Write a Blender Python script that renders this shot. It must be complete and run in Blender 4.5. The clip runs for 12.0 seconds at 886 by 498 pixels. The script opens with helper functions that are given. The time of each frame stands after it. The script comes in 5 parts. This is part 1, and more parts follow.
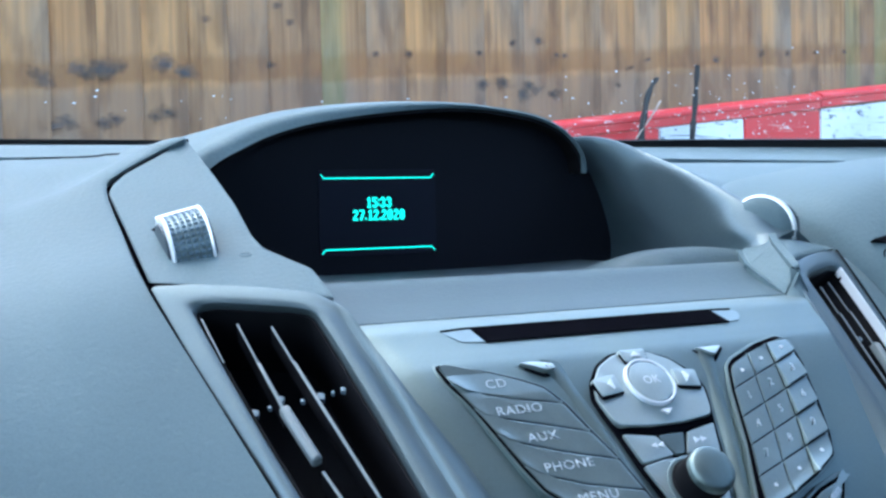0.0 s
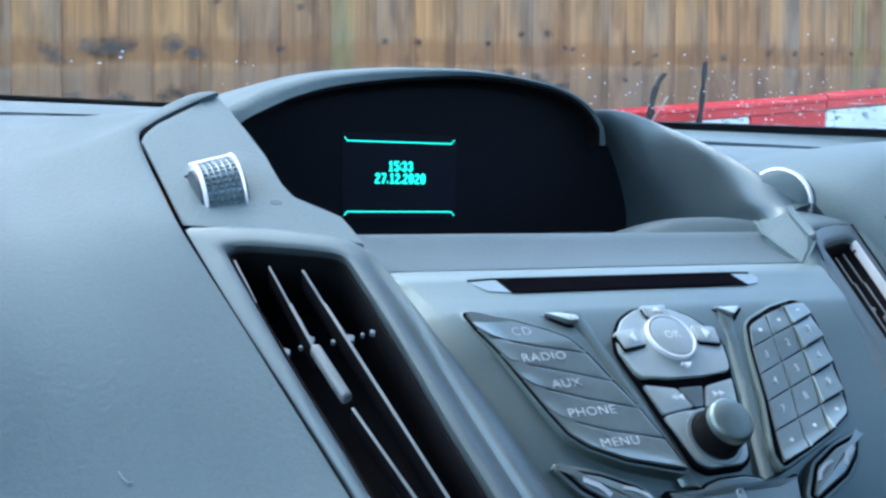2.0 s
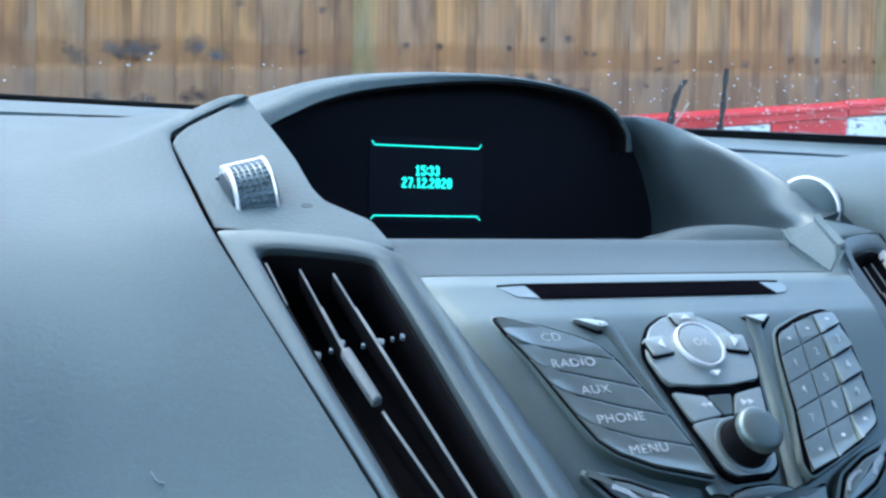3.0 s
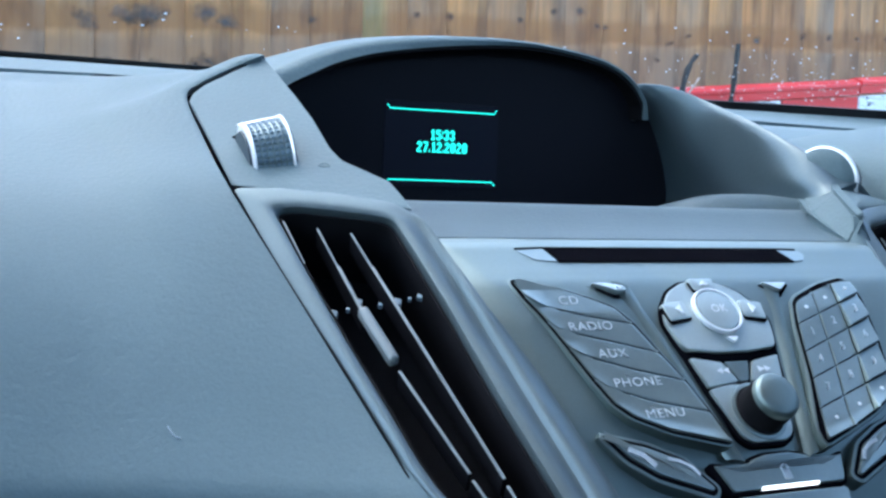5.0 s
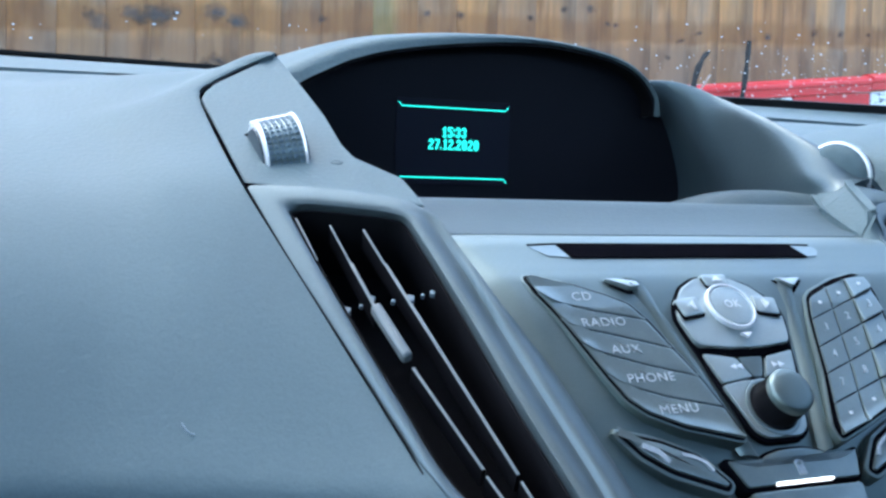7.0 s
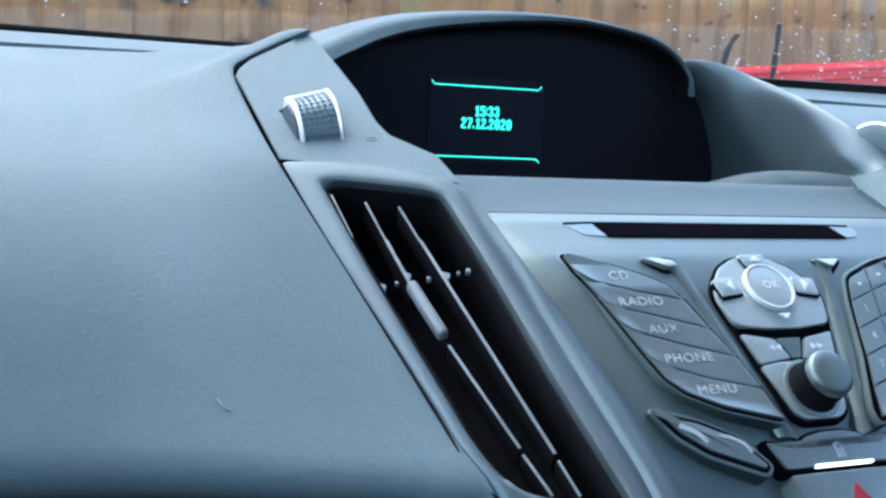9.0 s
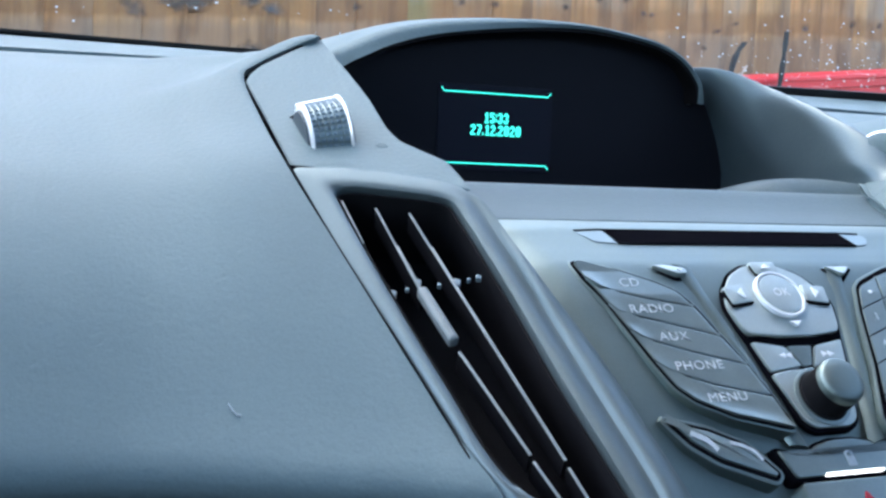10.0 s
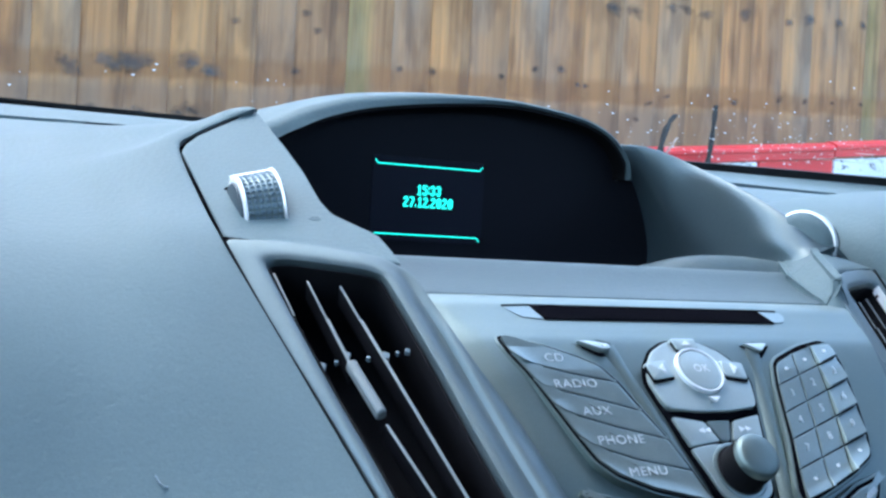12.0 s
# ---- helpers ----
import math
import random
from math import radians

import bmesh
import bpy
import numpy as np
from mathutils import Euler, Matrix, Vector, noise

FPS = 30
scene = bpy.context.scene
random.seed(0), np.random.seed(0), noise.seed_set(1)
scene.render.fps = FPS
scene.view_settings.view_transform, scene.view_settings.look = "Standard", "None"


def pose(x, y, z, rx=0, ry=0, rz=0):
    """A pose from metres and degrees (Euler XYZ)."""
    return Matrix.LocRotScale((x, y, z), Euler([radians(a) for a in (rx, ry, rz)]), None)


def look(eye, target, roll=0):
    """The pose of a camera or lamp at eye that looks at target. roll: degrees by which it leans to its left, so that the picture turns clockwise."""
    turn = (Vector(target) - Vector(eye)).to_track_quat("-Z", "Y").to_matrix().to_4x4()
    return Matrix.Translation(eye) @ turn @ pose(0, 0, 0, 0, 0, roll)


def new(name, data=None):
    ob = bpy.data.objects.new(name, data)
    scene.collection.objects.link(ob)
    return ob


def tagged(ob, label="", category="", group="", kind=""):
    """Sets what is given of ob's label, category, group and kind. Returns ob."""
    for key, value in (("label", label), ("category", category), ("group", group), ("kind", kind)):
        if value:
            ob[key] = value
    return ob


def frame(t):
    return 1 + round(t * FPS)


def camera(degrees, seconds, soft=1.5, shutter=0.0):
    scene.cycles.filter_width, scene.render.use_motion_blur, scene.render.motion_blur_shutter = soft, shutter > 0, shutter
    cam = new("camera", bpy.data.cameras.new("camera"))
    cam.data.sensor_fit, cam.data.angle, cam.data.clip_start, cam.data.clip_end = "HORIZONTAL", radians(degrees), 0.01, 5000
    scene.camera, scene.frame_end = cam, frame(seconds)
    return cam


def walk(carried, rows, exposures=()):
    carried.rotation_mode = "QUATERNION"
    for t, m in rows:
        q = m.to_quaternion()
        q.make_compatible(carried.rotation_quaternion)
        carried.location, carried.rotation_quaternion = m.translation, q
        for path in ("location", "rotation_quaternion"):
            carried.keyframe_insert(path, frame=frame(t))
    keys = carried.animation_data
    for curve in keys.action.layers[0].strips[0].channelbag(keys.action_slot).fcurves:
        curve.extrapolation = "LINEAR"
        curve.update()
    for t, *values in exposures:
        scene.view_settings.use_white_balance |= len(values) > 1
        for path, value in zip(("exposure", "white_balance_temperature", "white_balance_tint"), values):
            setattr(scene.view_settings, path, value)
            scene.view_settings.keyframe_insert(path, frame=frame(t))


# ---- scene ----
# Car interior: x to the driver's side, y ahead, z up; x = 0 is the car's middle.
cam = camera(40.855, 12.0, 2.6)


def carried_pose(x, y, z, yaw, pitch, roll):
    """yaw to the right of +y, pitch up, roll as look()."""
    a, p = radians(yaw), radians(pitch)
    way = Vector((math.sin(a) * math.cos(p), math.cos(a) * math.cos(p), math.sin(p)))
    eye = Vector((x, y, z))
    return look(eye, eye + way, roll)


PATH = [
    (0, -0.2890, -0.4073, 1.1118, 27.604, -2.072, -1.277),
    (0.5, -0.3012, -0.4120, 1.1026, 28.385, -2.241, 0.407),
    (0.7, -0.3032, -0.4103, 1.1000, 27.497, -3.007, 0.573),
    (1, -0.3063, -0.4078, 1.0961, 27.115, -3.195, 1.118),
    (1.2, -0.3062, -0.4074, 1.0953, 26.487, -3.143, 0.875),
    (1.5, -0.3061, -0.4067, 1.0940, 26.209, -3.462, 0.699),
    (2, -0.3045, -0.4106, 1.0941, 27.682, -2.264, 0.411),
    (2.5, -0.3068, -0.4093, 1.0935, 27.290, -2.558, 0.742),
    (3, -0.3098, -0.4093, 1.0945, 26.872, -2.091, 1.023),
    (3.5, -0.3095, -0.4066, 1.0914, 27.105, -3.139, 1.201),
    (3.7, -0.3104, -0.4058, 1.0896, 26.621, -3.484, 1.396),
    (5.3, -0.3139, -0.4052, 1.0895, 26.537, -3.351, 2.163),
    (5.5, -0.3145, -0.4052, 1.0895, 26.369, -3.300, 2.308),
    (6, -0.3152, -0.4056, 1.0893, 26.346, -3.078, 2.347),
    (6.5, -0.3139, -0.4052, 1.0887, 26.367, -3.407, 1.860),
    (7, -0.3140, -0.4050, 1.0885, 26.150, -3.448, 1.722),
    (7.5, -0.3151, -0.4030, 1.0866, 25.524, -3.796, 1.695),
    (7.7, -0.3162, -0.4016, 1.0867, 25.185, -3.944, 1.952),
    (9.3, -0.3167, -0.4001, 1.0857, 24.918, -4.290, 2.060),
    (9.5, -0.3168, -0.3999, 1.0856, 24.788, -4.260, 2.060),
    (10, -0.3184, -0.3997, 1.0857, 24.734, -3.968, 2.255),
    (10.5, -0.3204, -0.3989, 1.0855, 24.422, -3.772, 2.704),
    (11, -0.3214, -0.3992, 1.0866, 24.769, -2.758, 3.294),
    (11.2, -0.3215, -0.4006, 1.0867, 25.263, -2.024, 3.250),
    (11.5, -0.3217, -0.4027, 1.0869, 26.336, -2.309, 3.669),
    (11.7, -0.3213, -0.4051, 1.0884, 26.340, -1.727, 3.560),
    (11.8, -0.3212, -0.4062, 1.0892, 27.132, -1.134, 3.570),
    (12, -0.3208, -0.4086, 1.0907, 27.719, -0.802, 3.254),
]
walk(cam, [(t, carried_pose(*r)) for t, *r in PATH], [(0, 2.56, 6000, 4), (2.5, 2.47, 6100, 5), (6.5, 2.49, 6120, 6), (9.5, 2.60, 6450, 8), (11, 2.63, 6650, 10), (12, 2.58, 6120, 5)])

# ---- world and light ----
world = bpy.data.worlds.new("overcast_sky")
scene.world = world
world.use_nodes = True
wn = world.node_tree
sky = wn.nodes.new("ShaderNodeTexSky")
sky.sky_type = "NISHITA"
sky.sun_disc = False
sky.sun_elevation = radians(60)
sky.sun_rotation = radians(-20)
sky.air_density, sky.dust_density, sky.ozone_density = 1.0, 1.6, 1.4
wn.nodes["Background"].inputs["Strength"].default_value = 0.15
wn.links.new(sky.outputs[0], wn.nodes["Background"].inputs["Color"])

sun = new("sun", bpy.data.lights.new("sun", "SUN"))
sun.data.energy, sun.data.angle, sun.data.color = 0.3, radians(90), (0.95, 0.98, 1.0)
sun.matrix_world = look((-5.0, 2.6, 6.6), (0, 0.2, 1.0))


# ---- materials ----
def material(name, base, rough=0.5, metal=0.0, spec=0.5, var=0.0, var_scale=30.0, grain=0.0, grain_scale=900.0,
             bump=0.0, bump_scale=900.0, emit=None, emit_strength=0.0, coat=0.0, rough_var=0.0, tint=None):
    """A procedural surface: broad colour variation, fine grain, relief."""
    m = bpy.data.materials.new(name)
    m.use_nodes = True
    nt = m.node_tree
    b = nt.nodes["Principled BSDF"]
    b.inputs["Base Color"].default_value = (*base, 1)
    b.inputs["Roughness"].default_value = rough
    b.inputs["Metallic"].default_value = metal
    b.inputs["Specular IOR Level"].default_value = spec
    b.inputs["Coat Weight"].default_value = coat
    if tint:
        b.inputs["Specular Tint"].default_value = (*tint, 1)
    if emit:
        b.inputs["Emission Color"].default_value = (*emit, 1)
        b.inputs["Emission Strength"].default_value = emit_strength
    co = nt.nodes.new("ShaderNodeTexCoord")
    if var or grain:
        mixes = []
        for scale, amount in ((var_scale, var), (grain_scale, grain)):
            n = nt.nodes.new("ShaderNodeTexNoise")
            n.inputs["Scale"].default_value = scale
            n.inputs["Detail"].default_value = 4
            nt.links.new(co.outputs["Object"], n.inputs["Vector"])
            r = nt.nodes.new("ShaderNodeMapRange")
            r.inputs["From Min"].default_value, r.inputs["From Max"].default_value = 0.3, 0.7
            r.inputs["To Min"].default_value, r.inputs["To Max"].default_value = 1 - amount, 1 + amount
            nt.links.new(n.outputs["Fac"], r.inputs["Value"])
            mixes.append(r)
        mul = nt.nodes.new("ShaderNodeMath")
        mul.operation = "MULTIPLY"
        nt.links.new(mixes[0].outputs[0], mul.inputs[0])
        nt.links.new(mixes[1].outputs[0], mul.inputs[1])
        sc = nt.nodes.new("ShaderNodeVectorMath")
        sc.operation = "SCALE"
        sc.inputs[0].default_value = base
        nt.links.new(mul.outputs[0], sc.inputs["Scale"])
        nt.links.new(sc.outputs[0], b.inputs["Base Color"])
        if rough_var:
            rr = nt.nodes.new("ShaderNodeMapRange")
            rr.inputs["From Min"].default_value, rr.inputs["From Max"].default_value = 1 - var, 1 + var
            rr.inputs["To Min"].default_value, rr.inputs["To Max"].default_value = rough - rough_var, rough + rough_var
            nt.links.new(mixes[0].outputs[0], rr.inputs["Value"])
            nt.links.new(rr.outputs[0], b.inputs["Roughness"])
    if bump:
        n = nt.nodes.new("ShaderNodeTexNoise")
        n.inputs["Scale"].default_value = bump_scale
        n.inputs["Detail"].default_value = 3
        nt.links.new(co.outputs["Object"], n.inputs["Vector"])
        bp = nt.nodes.new("ShaderNodeBump")
        bp.inputs["Strength"].default_value = bump
        bp.inputs["Distance"].default_value = 0.0006
        nt.links.new(n.outputs["Fac"], bp.inputs["Height"])
        nt.links.new(bp.outputs[0], b.inputs["Normal"])
    return m


M_DASH = material("grained_dash_plastic", (0.121, 0.170, 0.185), 0.52, spec=0.15, tint=(0.74, 0.94, 1.0), var=0.06, var_scale=9, grain=0.05, bump=0.6, bump_scale=430, rough_var=0.04)
M_HOOD = material("soft_black_hood", (0.036, 0.056, 0.070), 0.52, spec=0.4, var=0.06, var_scale=12, grain=0.05, bump=0.14, bump_scale=800)
# Base about half that of the dash plastic; brow and tray ledge.
M_BROW = material("dark_brow_plastic", (0.064, 0.096, 0.108), 0.55, spec=0.34, tint=(0.8, 0.95, 1.0), var=0.08, var_scale=12, grain=0.06, bump=0.4, bump_scale=600, rough_var=0.05)
# Dark base also stands in for the shade inside the display bay.
M_WALL = material("shaded_bay_wall", (0.036, 0.054, 0.063), 0.36, spec=1.0, tint=(0.70, 0.92, 1.0), var=0.06, var_scale=14, grain=0.05, bump=0.15, bump_scale=500)
M_FASCIA = material("satin_graphite_paint", (0.205, 0.256, 0.246), 0.49, metal=0.97, spec=0.5, var=0.05, var_scale=25, grain=0.03, bump=0.08, bump_scale=1500, rough_var=0.05)
# Fascia paint again, paler: paints the sheen on the pad and small keys.
M_PAD_LIT = material("graphite_paint_lit", (0.455, 0.525, 0.508), 0.42, metal=0.70, spec=0.5, var=0.06, var_scale=40, grain=0.03, bump=0.06, bump_scale=1500)
M_BUTTON = material("charcoal_button", (0.245, 0.300, 0.290), 0.33, metal=0.72, spec=0.5, var=0.08, var_scale=60, grain=0.04, bump=0.05, bump_scale=1500)
M_GAP = material("dark_joint", (0.005, 0.005, 0.007), 0.9, spec=0.0)
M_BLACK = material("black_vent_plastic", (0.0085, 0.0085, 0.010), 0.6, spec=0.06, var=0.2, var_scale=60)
M_FRAME = material("satin_grey_surround", (0.126, 0.166, 0.176), 0.50, metal=0.80, spec=0.5, var=0.05, var_scale=25, grain=0.03, bump=0.08, bump_scale=1300, rough_var=0.04)
M_VANE = material("vane_plastic", (0.19, 0.22, 0.225), 0.38, spec=0.6, var=0.08, var_scale=80)
M_SCREEN = material("black_display_cover", (0.0105, 0.0115, 0.016), 0.45, spec=0.08)
M_LCD = material("unlit_lcd_area", (0.014, 0.016, 0.025), 0.4, spec=0.08)
M_CYAN = material("cyan_segments", (0.0, 0.1, 0.09), 0.5, emit=(0.045, 0.80, 0.70), emit_strength=0.46)
M_CHROME = material("chrome", (0.95, 0.96, 0.97), 0.30, metal=0.6, var=0.03, var_scale=200)
M_EDGE = material("pale_polished_edge", (0.19, 0.26, 0.30), 0.34, metal=0.1, var=0.05, var_scale=120)
M_SILVER = material("silver_paint", (0.80, 0.84, 0.87), 0.3, metal=0.2, var=0.04, var_scale=80)
M_PRINT = material("pale_print", (0.80, 0.84, 0.86), 0.5, var=0.15, var_scale=900)
M_PRINT_MID = material("worn_print", (0.60, 0.66, 0.69), 0.5, var=0.2, var_scale=700)
M_PRINT_DIM = material("dim_print", (0.40, 0.46, 0.50), 0.5, var=0.15, var_scale=900)
M_SCRATCH = material("scuffed_plastic", (0.24, 0.31, 0.35), 0.5, var=0.15, var_scale=900)
M_RED = material("red_plastic_symbol", (0.45, 0.02, 0.03), 0.4, var=0.1, var_scale=300)
M_LIT = material("white_lit_line", (0.8, 0.85, 0.88), 0.3, emit=(0.9, 0.95, 1.0), emit_strength=0.6)
# Base kept dark to stand in for a pale lining out of the light.
M_CLOTH = material("cabin_lining", (0.034, 0.034, 0.034), 0.9, var=0.08, var_scale=20, bump=0.2, bump_scale=300)
M_FRIT = material("black_frit", (0.006, 0.006, 0.007), 0.5, spec=0.3)
M_ROUGHGROUND = material("wet_asphalt", (0.05, 0.05, 0.052), 0.6, var=0.3, var_scale=3, grain=0.3, grain_scale=120, bump=0.6, bump_scale=150)
M_RAIL = material("damp_rail_wood", (0.16, 0.10, 0.06), 0.8, var=0.25, var_scale=6, grain=0.15, grain_scale=90)
M_STRAW = material("dry_straw", (0.55, 0.42, 0.34), 0.7, var=0.2, var_scale=60)
M_STICK = material("wet_dark_bark", (0.02, 0.018, 0.017), 0.7, var=0.4, var_scale=40, bump=0.5, bump_scale=200)
M_DROP = material("raindrop", (0.95, 0.97, 0.98), 0.2, spec=0.8)


def glass_material():
    m = bpy.data.materials.new("windscreen_glass")
    m.use_nodes = True
    b = m.node_tree.nodes["Principled BSDF"]
    b.inputs["Base Color"].default_value = (0.95, 0.97, 0.97, 1)
    b.inputs["Roughness"].default_value = 0.0
    b.inputs["IOR"].default_value = 1.35
    b.inputs["Transmission Weight"].default_value = 1.0
    return m


M_GLASS = glass_material()


def plank_material():
    """Weathered softwood boards: long streaks, per-board tint, dark knots, algae on some, a damp band."""
    m = bpy.data.materials.new("weathered_fence_board")
    m.use_nodes = True
    nt = m.node_tree
    N, L = nt.nodes, nt.links
    b = N["Principled BSDF"]
    b.inputs["Roughness"].default_value = 0.75
    geo = N.new("ShaderNodeNewGeometry")
    info = N.new("ShaderNodeObjectInfo")
    off = N.new("ShaderNodeVectorMath")
    off.operation = "MULTIPLY_ADD"
    comb = N.new("ShaderNodeCombineXYZ")
    L.new(info.outputs["Random"], comb.inputs["X"])
    L.new(info.outputs["Random"], comb.inputs["Z"])
    L.new(comb.outputs[0], off.inputs[0])
    off.inputs[1].default_value = (31.0, 0.0, 17.0)
    L.new(geo.outputs["Position"], off.inputs[2])

    def noise_at(scale_vec, scale, detail=5):
        mp = N.new("ShaderNodeMapping")
        mp.inputs["Scale"].default_value = scale_vec
        L.new(off.outputs[0], mp.inputs["Vector"])
        n = N.new("ShaderNodeTexNoise")
        n.inputs["Scale"].default_value = scale
        n.inputs["Detail"].default_value = detail
        L.new(mp.outputs[0], n.inputs["Vector"])
        return n

    def ramp(src, stops):
        r = N.new("ShaderNodeValToRGB")
        while len(r.color_ramp.elements) < len(stops):
            r.color_ramp.elements.new(0.5)
        for el, (p, c) in zip(r.color_ramp.elements, stops):
            el.position, el.color = p, (*c, 1)
        L.new(src, r.inputs[0])
        return r

    def mix(fac, a, c, mode="MIX"):
        x = N.new("ShaderNodeMix")
        x.data_type, x.blend_type = "RGBA", mode
        if isinstance(fac, float):
            x.inputs["Factor"].default_value = fac
        else:
            L.new(fac, x.inputs["Factor"])
        L.new(a, x.inputs["A"])
        if isinstance(c, tuple):
            x.inputs["B"].default_value = (*c, 1)
        else:
            L.new(c, x.inputs["B"])
        return x.outputs["Result"]

    tone = ramp(info.outputs["Random"], [(0.0, (0.52, 0.250, 0.092)), (0.3, (0.60, 0.315, 0.122)), (0.55, (0.45, 0.240, 0.110)), (0.8, (0.63, 0.325, 0.116)), (1.0, (0.50, 0.270, 0.122))])
    streak = noise_at((1, 1, 0.02), 75, 6)
    dark = ramp(streak.outputs["Fac"], [(0.3, (0.62, 0.56, 0.52)), (0.5, (0.93, 0.91, 0.89)), (0.68, (1.13, 1.06, 0.96))])
    col = mix(1.0, tone.outputs[0], dark.outputs[0], "MULTIPLY")
    # Feather-edge shading painted on each board, pale at left, dark at right.
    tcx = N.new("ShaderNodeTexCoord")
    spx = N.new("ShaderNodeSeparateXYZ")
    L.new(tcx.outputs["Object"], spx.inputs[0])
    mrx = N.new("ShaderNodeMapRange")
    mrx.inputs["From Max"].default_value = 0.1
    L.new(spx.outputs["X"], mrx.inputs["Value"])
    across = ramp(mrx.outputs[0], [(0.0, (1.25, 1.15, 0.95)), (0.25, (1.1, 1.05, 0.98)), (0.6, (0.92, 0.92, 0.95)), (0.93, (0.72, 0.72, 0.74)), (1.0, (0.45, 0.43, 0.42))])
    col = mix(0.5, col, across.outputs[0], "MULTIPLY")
    grey = noise_at((1, 1, 0.25), 7)
    gm = ramp(grey.outputs["Fac"], [(0.45, (0, 0, 0)), (0.7, (0.8, 0.8, 0.8))])
    col = mix(gm.outputs[0], col, (0.33, 0.25, 0.18))
    # a band of damp, browner wood that climbs along the fence
    sep = N.new("ShaderNodeSeparateXYZ")
    L.new(geo.outputs["Position"], sep.inputs[0])
    lift = N.new("ShaderNodeMath")
    lift.operation = "MULTIPLY_ADD"
    lift.inputs[1].default_value = -0.058
    L.new(sep.outputs["X"], lift.inputs[0])
    L.new(sep.outputs["Z"], lift.inputs[2])
    wob = N.new("ShaderNodeMath")
    wob.operation = "MULTIPLY_ADD"
    wob.inputs[1].default_value = 0.05
    L.new(grey.outputs["Fac"], wob.inputs[0])
    L.new(lift.outputs[0], wob.inputs[2])
    mr = N.new("ShaderNodeMapRange")
    mr.inputs["From Min"].default_value, mr.inputs["From Max"].default_value = 1.30, 1.70
    L.new(wob.outputs[0], mr.inputs["Value"])
    band = ramp(mr.outputs[0], [(0.235, (0, 0, 0)), (0.265, (0.7, 0.7, 0.7)), (0.37, (0.6, 0.6, 0.6)), (0.42, (0, 0, 0))])
    col = mix(band.outputs[0], col, (0.30, 0.125, 0.035))
    # greyed, dirtier wood below the band
    low = ramp(mr.outputs[0], [(0.19, (0.55, 0.55, 0.55)), (0.25, (0, 0, 0))])
    col = mix(low.outputs[0], col, (0.27, 0.165, 0.105))
    # blotches of two sizes
    blot = noise_at((1, 1, 0.3), 22, 7)
    bl = ramp(blot.outputs["Fac"], [(0.38, (0.62, 0.58, 0.56)), (0.52, (1, 1, 1)), (0.7, (1.12, 1.08, 1.02))])
    col = mix(0.8, col, bl.outputs[0], "MULTIPLY")
    # algae on a few boards
    al = N.new("ShaderNodeAttribute")
    al.attribute_type, al.attribute_name = "OBJECT", "algae"
    am = N.new("ShaderNodeMath")
    am.operation = "MULTIPLY"
    tc = N.new("ShaderNodeTexCoord")
    sx = N.new("ShaderNodeSeparateXYZ")
    L.new(tc.outputs["Object"], sx.inputs[0])
    fall = ramp(sx.outputs["X"], [(0.0, (1, 1, 1)), (0.008, (0.9, 0.9, 0.9)), (0.014, (0.45, 0.45, 0.45)), (0.06, (0.3, 0.3, 0.3)), (0.085, (0, 0, 0))])
    am2 = N.new("ShaderNodeMath")
    am2.operation = "MULTIPLY"
    L.new(al.outputs["Fac"], am2.inputs[0])
    L.new(fall.outputs[0], am2.inputs[1])
    L.new(am2.outputs[0], am.inputs[0])
    L.new(streak.outputs["Fac"], am.inputs[1])
    col = mix(am.outputs[0], col, (0.22, 0.31, 0.07))
    L.new(col, b.inputs["Base Color"])
    bp = N.new("ShaderNodeBump")
    bp.inputs["Strength"].default_value = 0.4
    bp.inputs["Distance"].default_value = 0.004
    L.new(streak.outputs["Fac"], bp.inputs["Height"])
    L.new(bp.outputs[0], b.inputs["Normal"])
    return m


M_PLANK = plank_material()


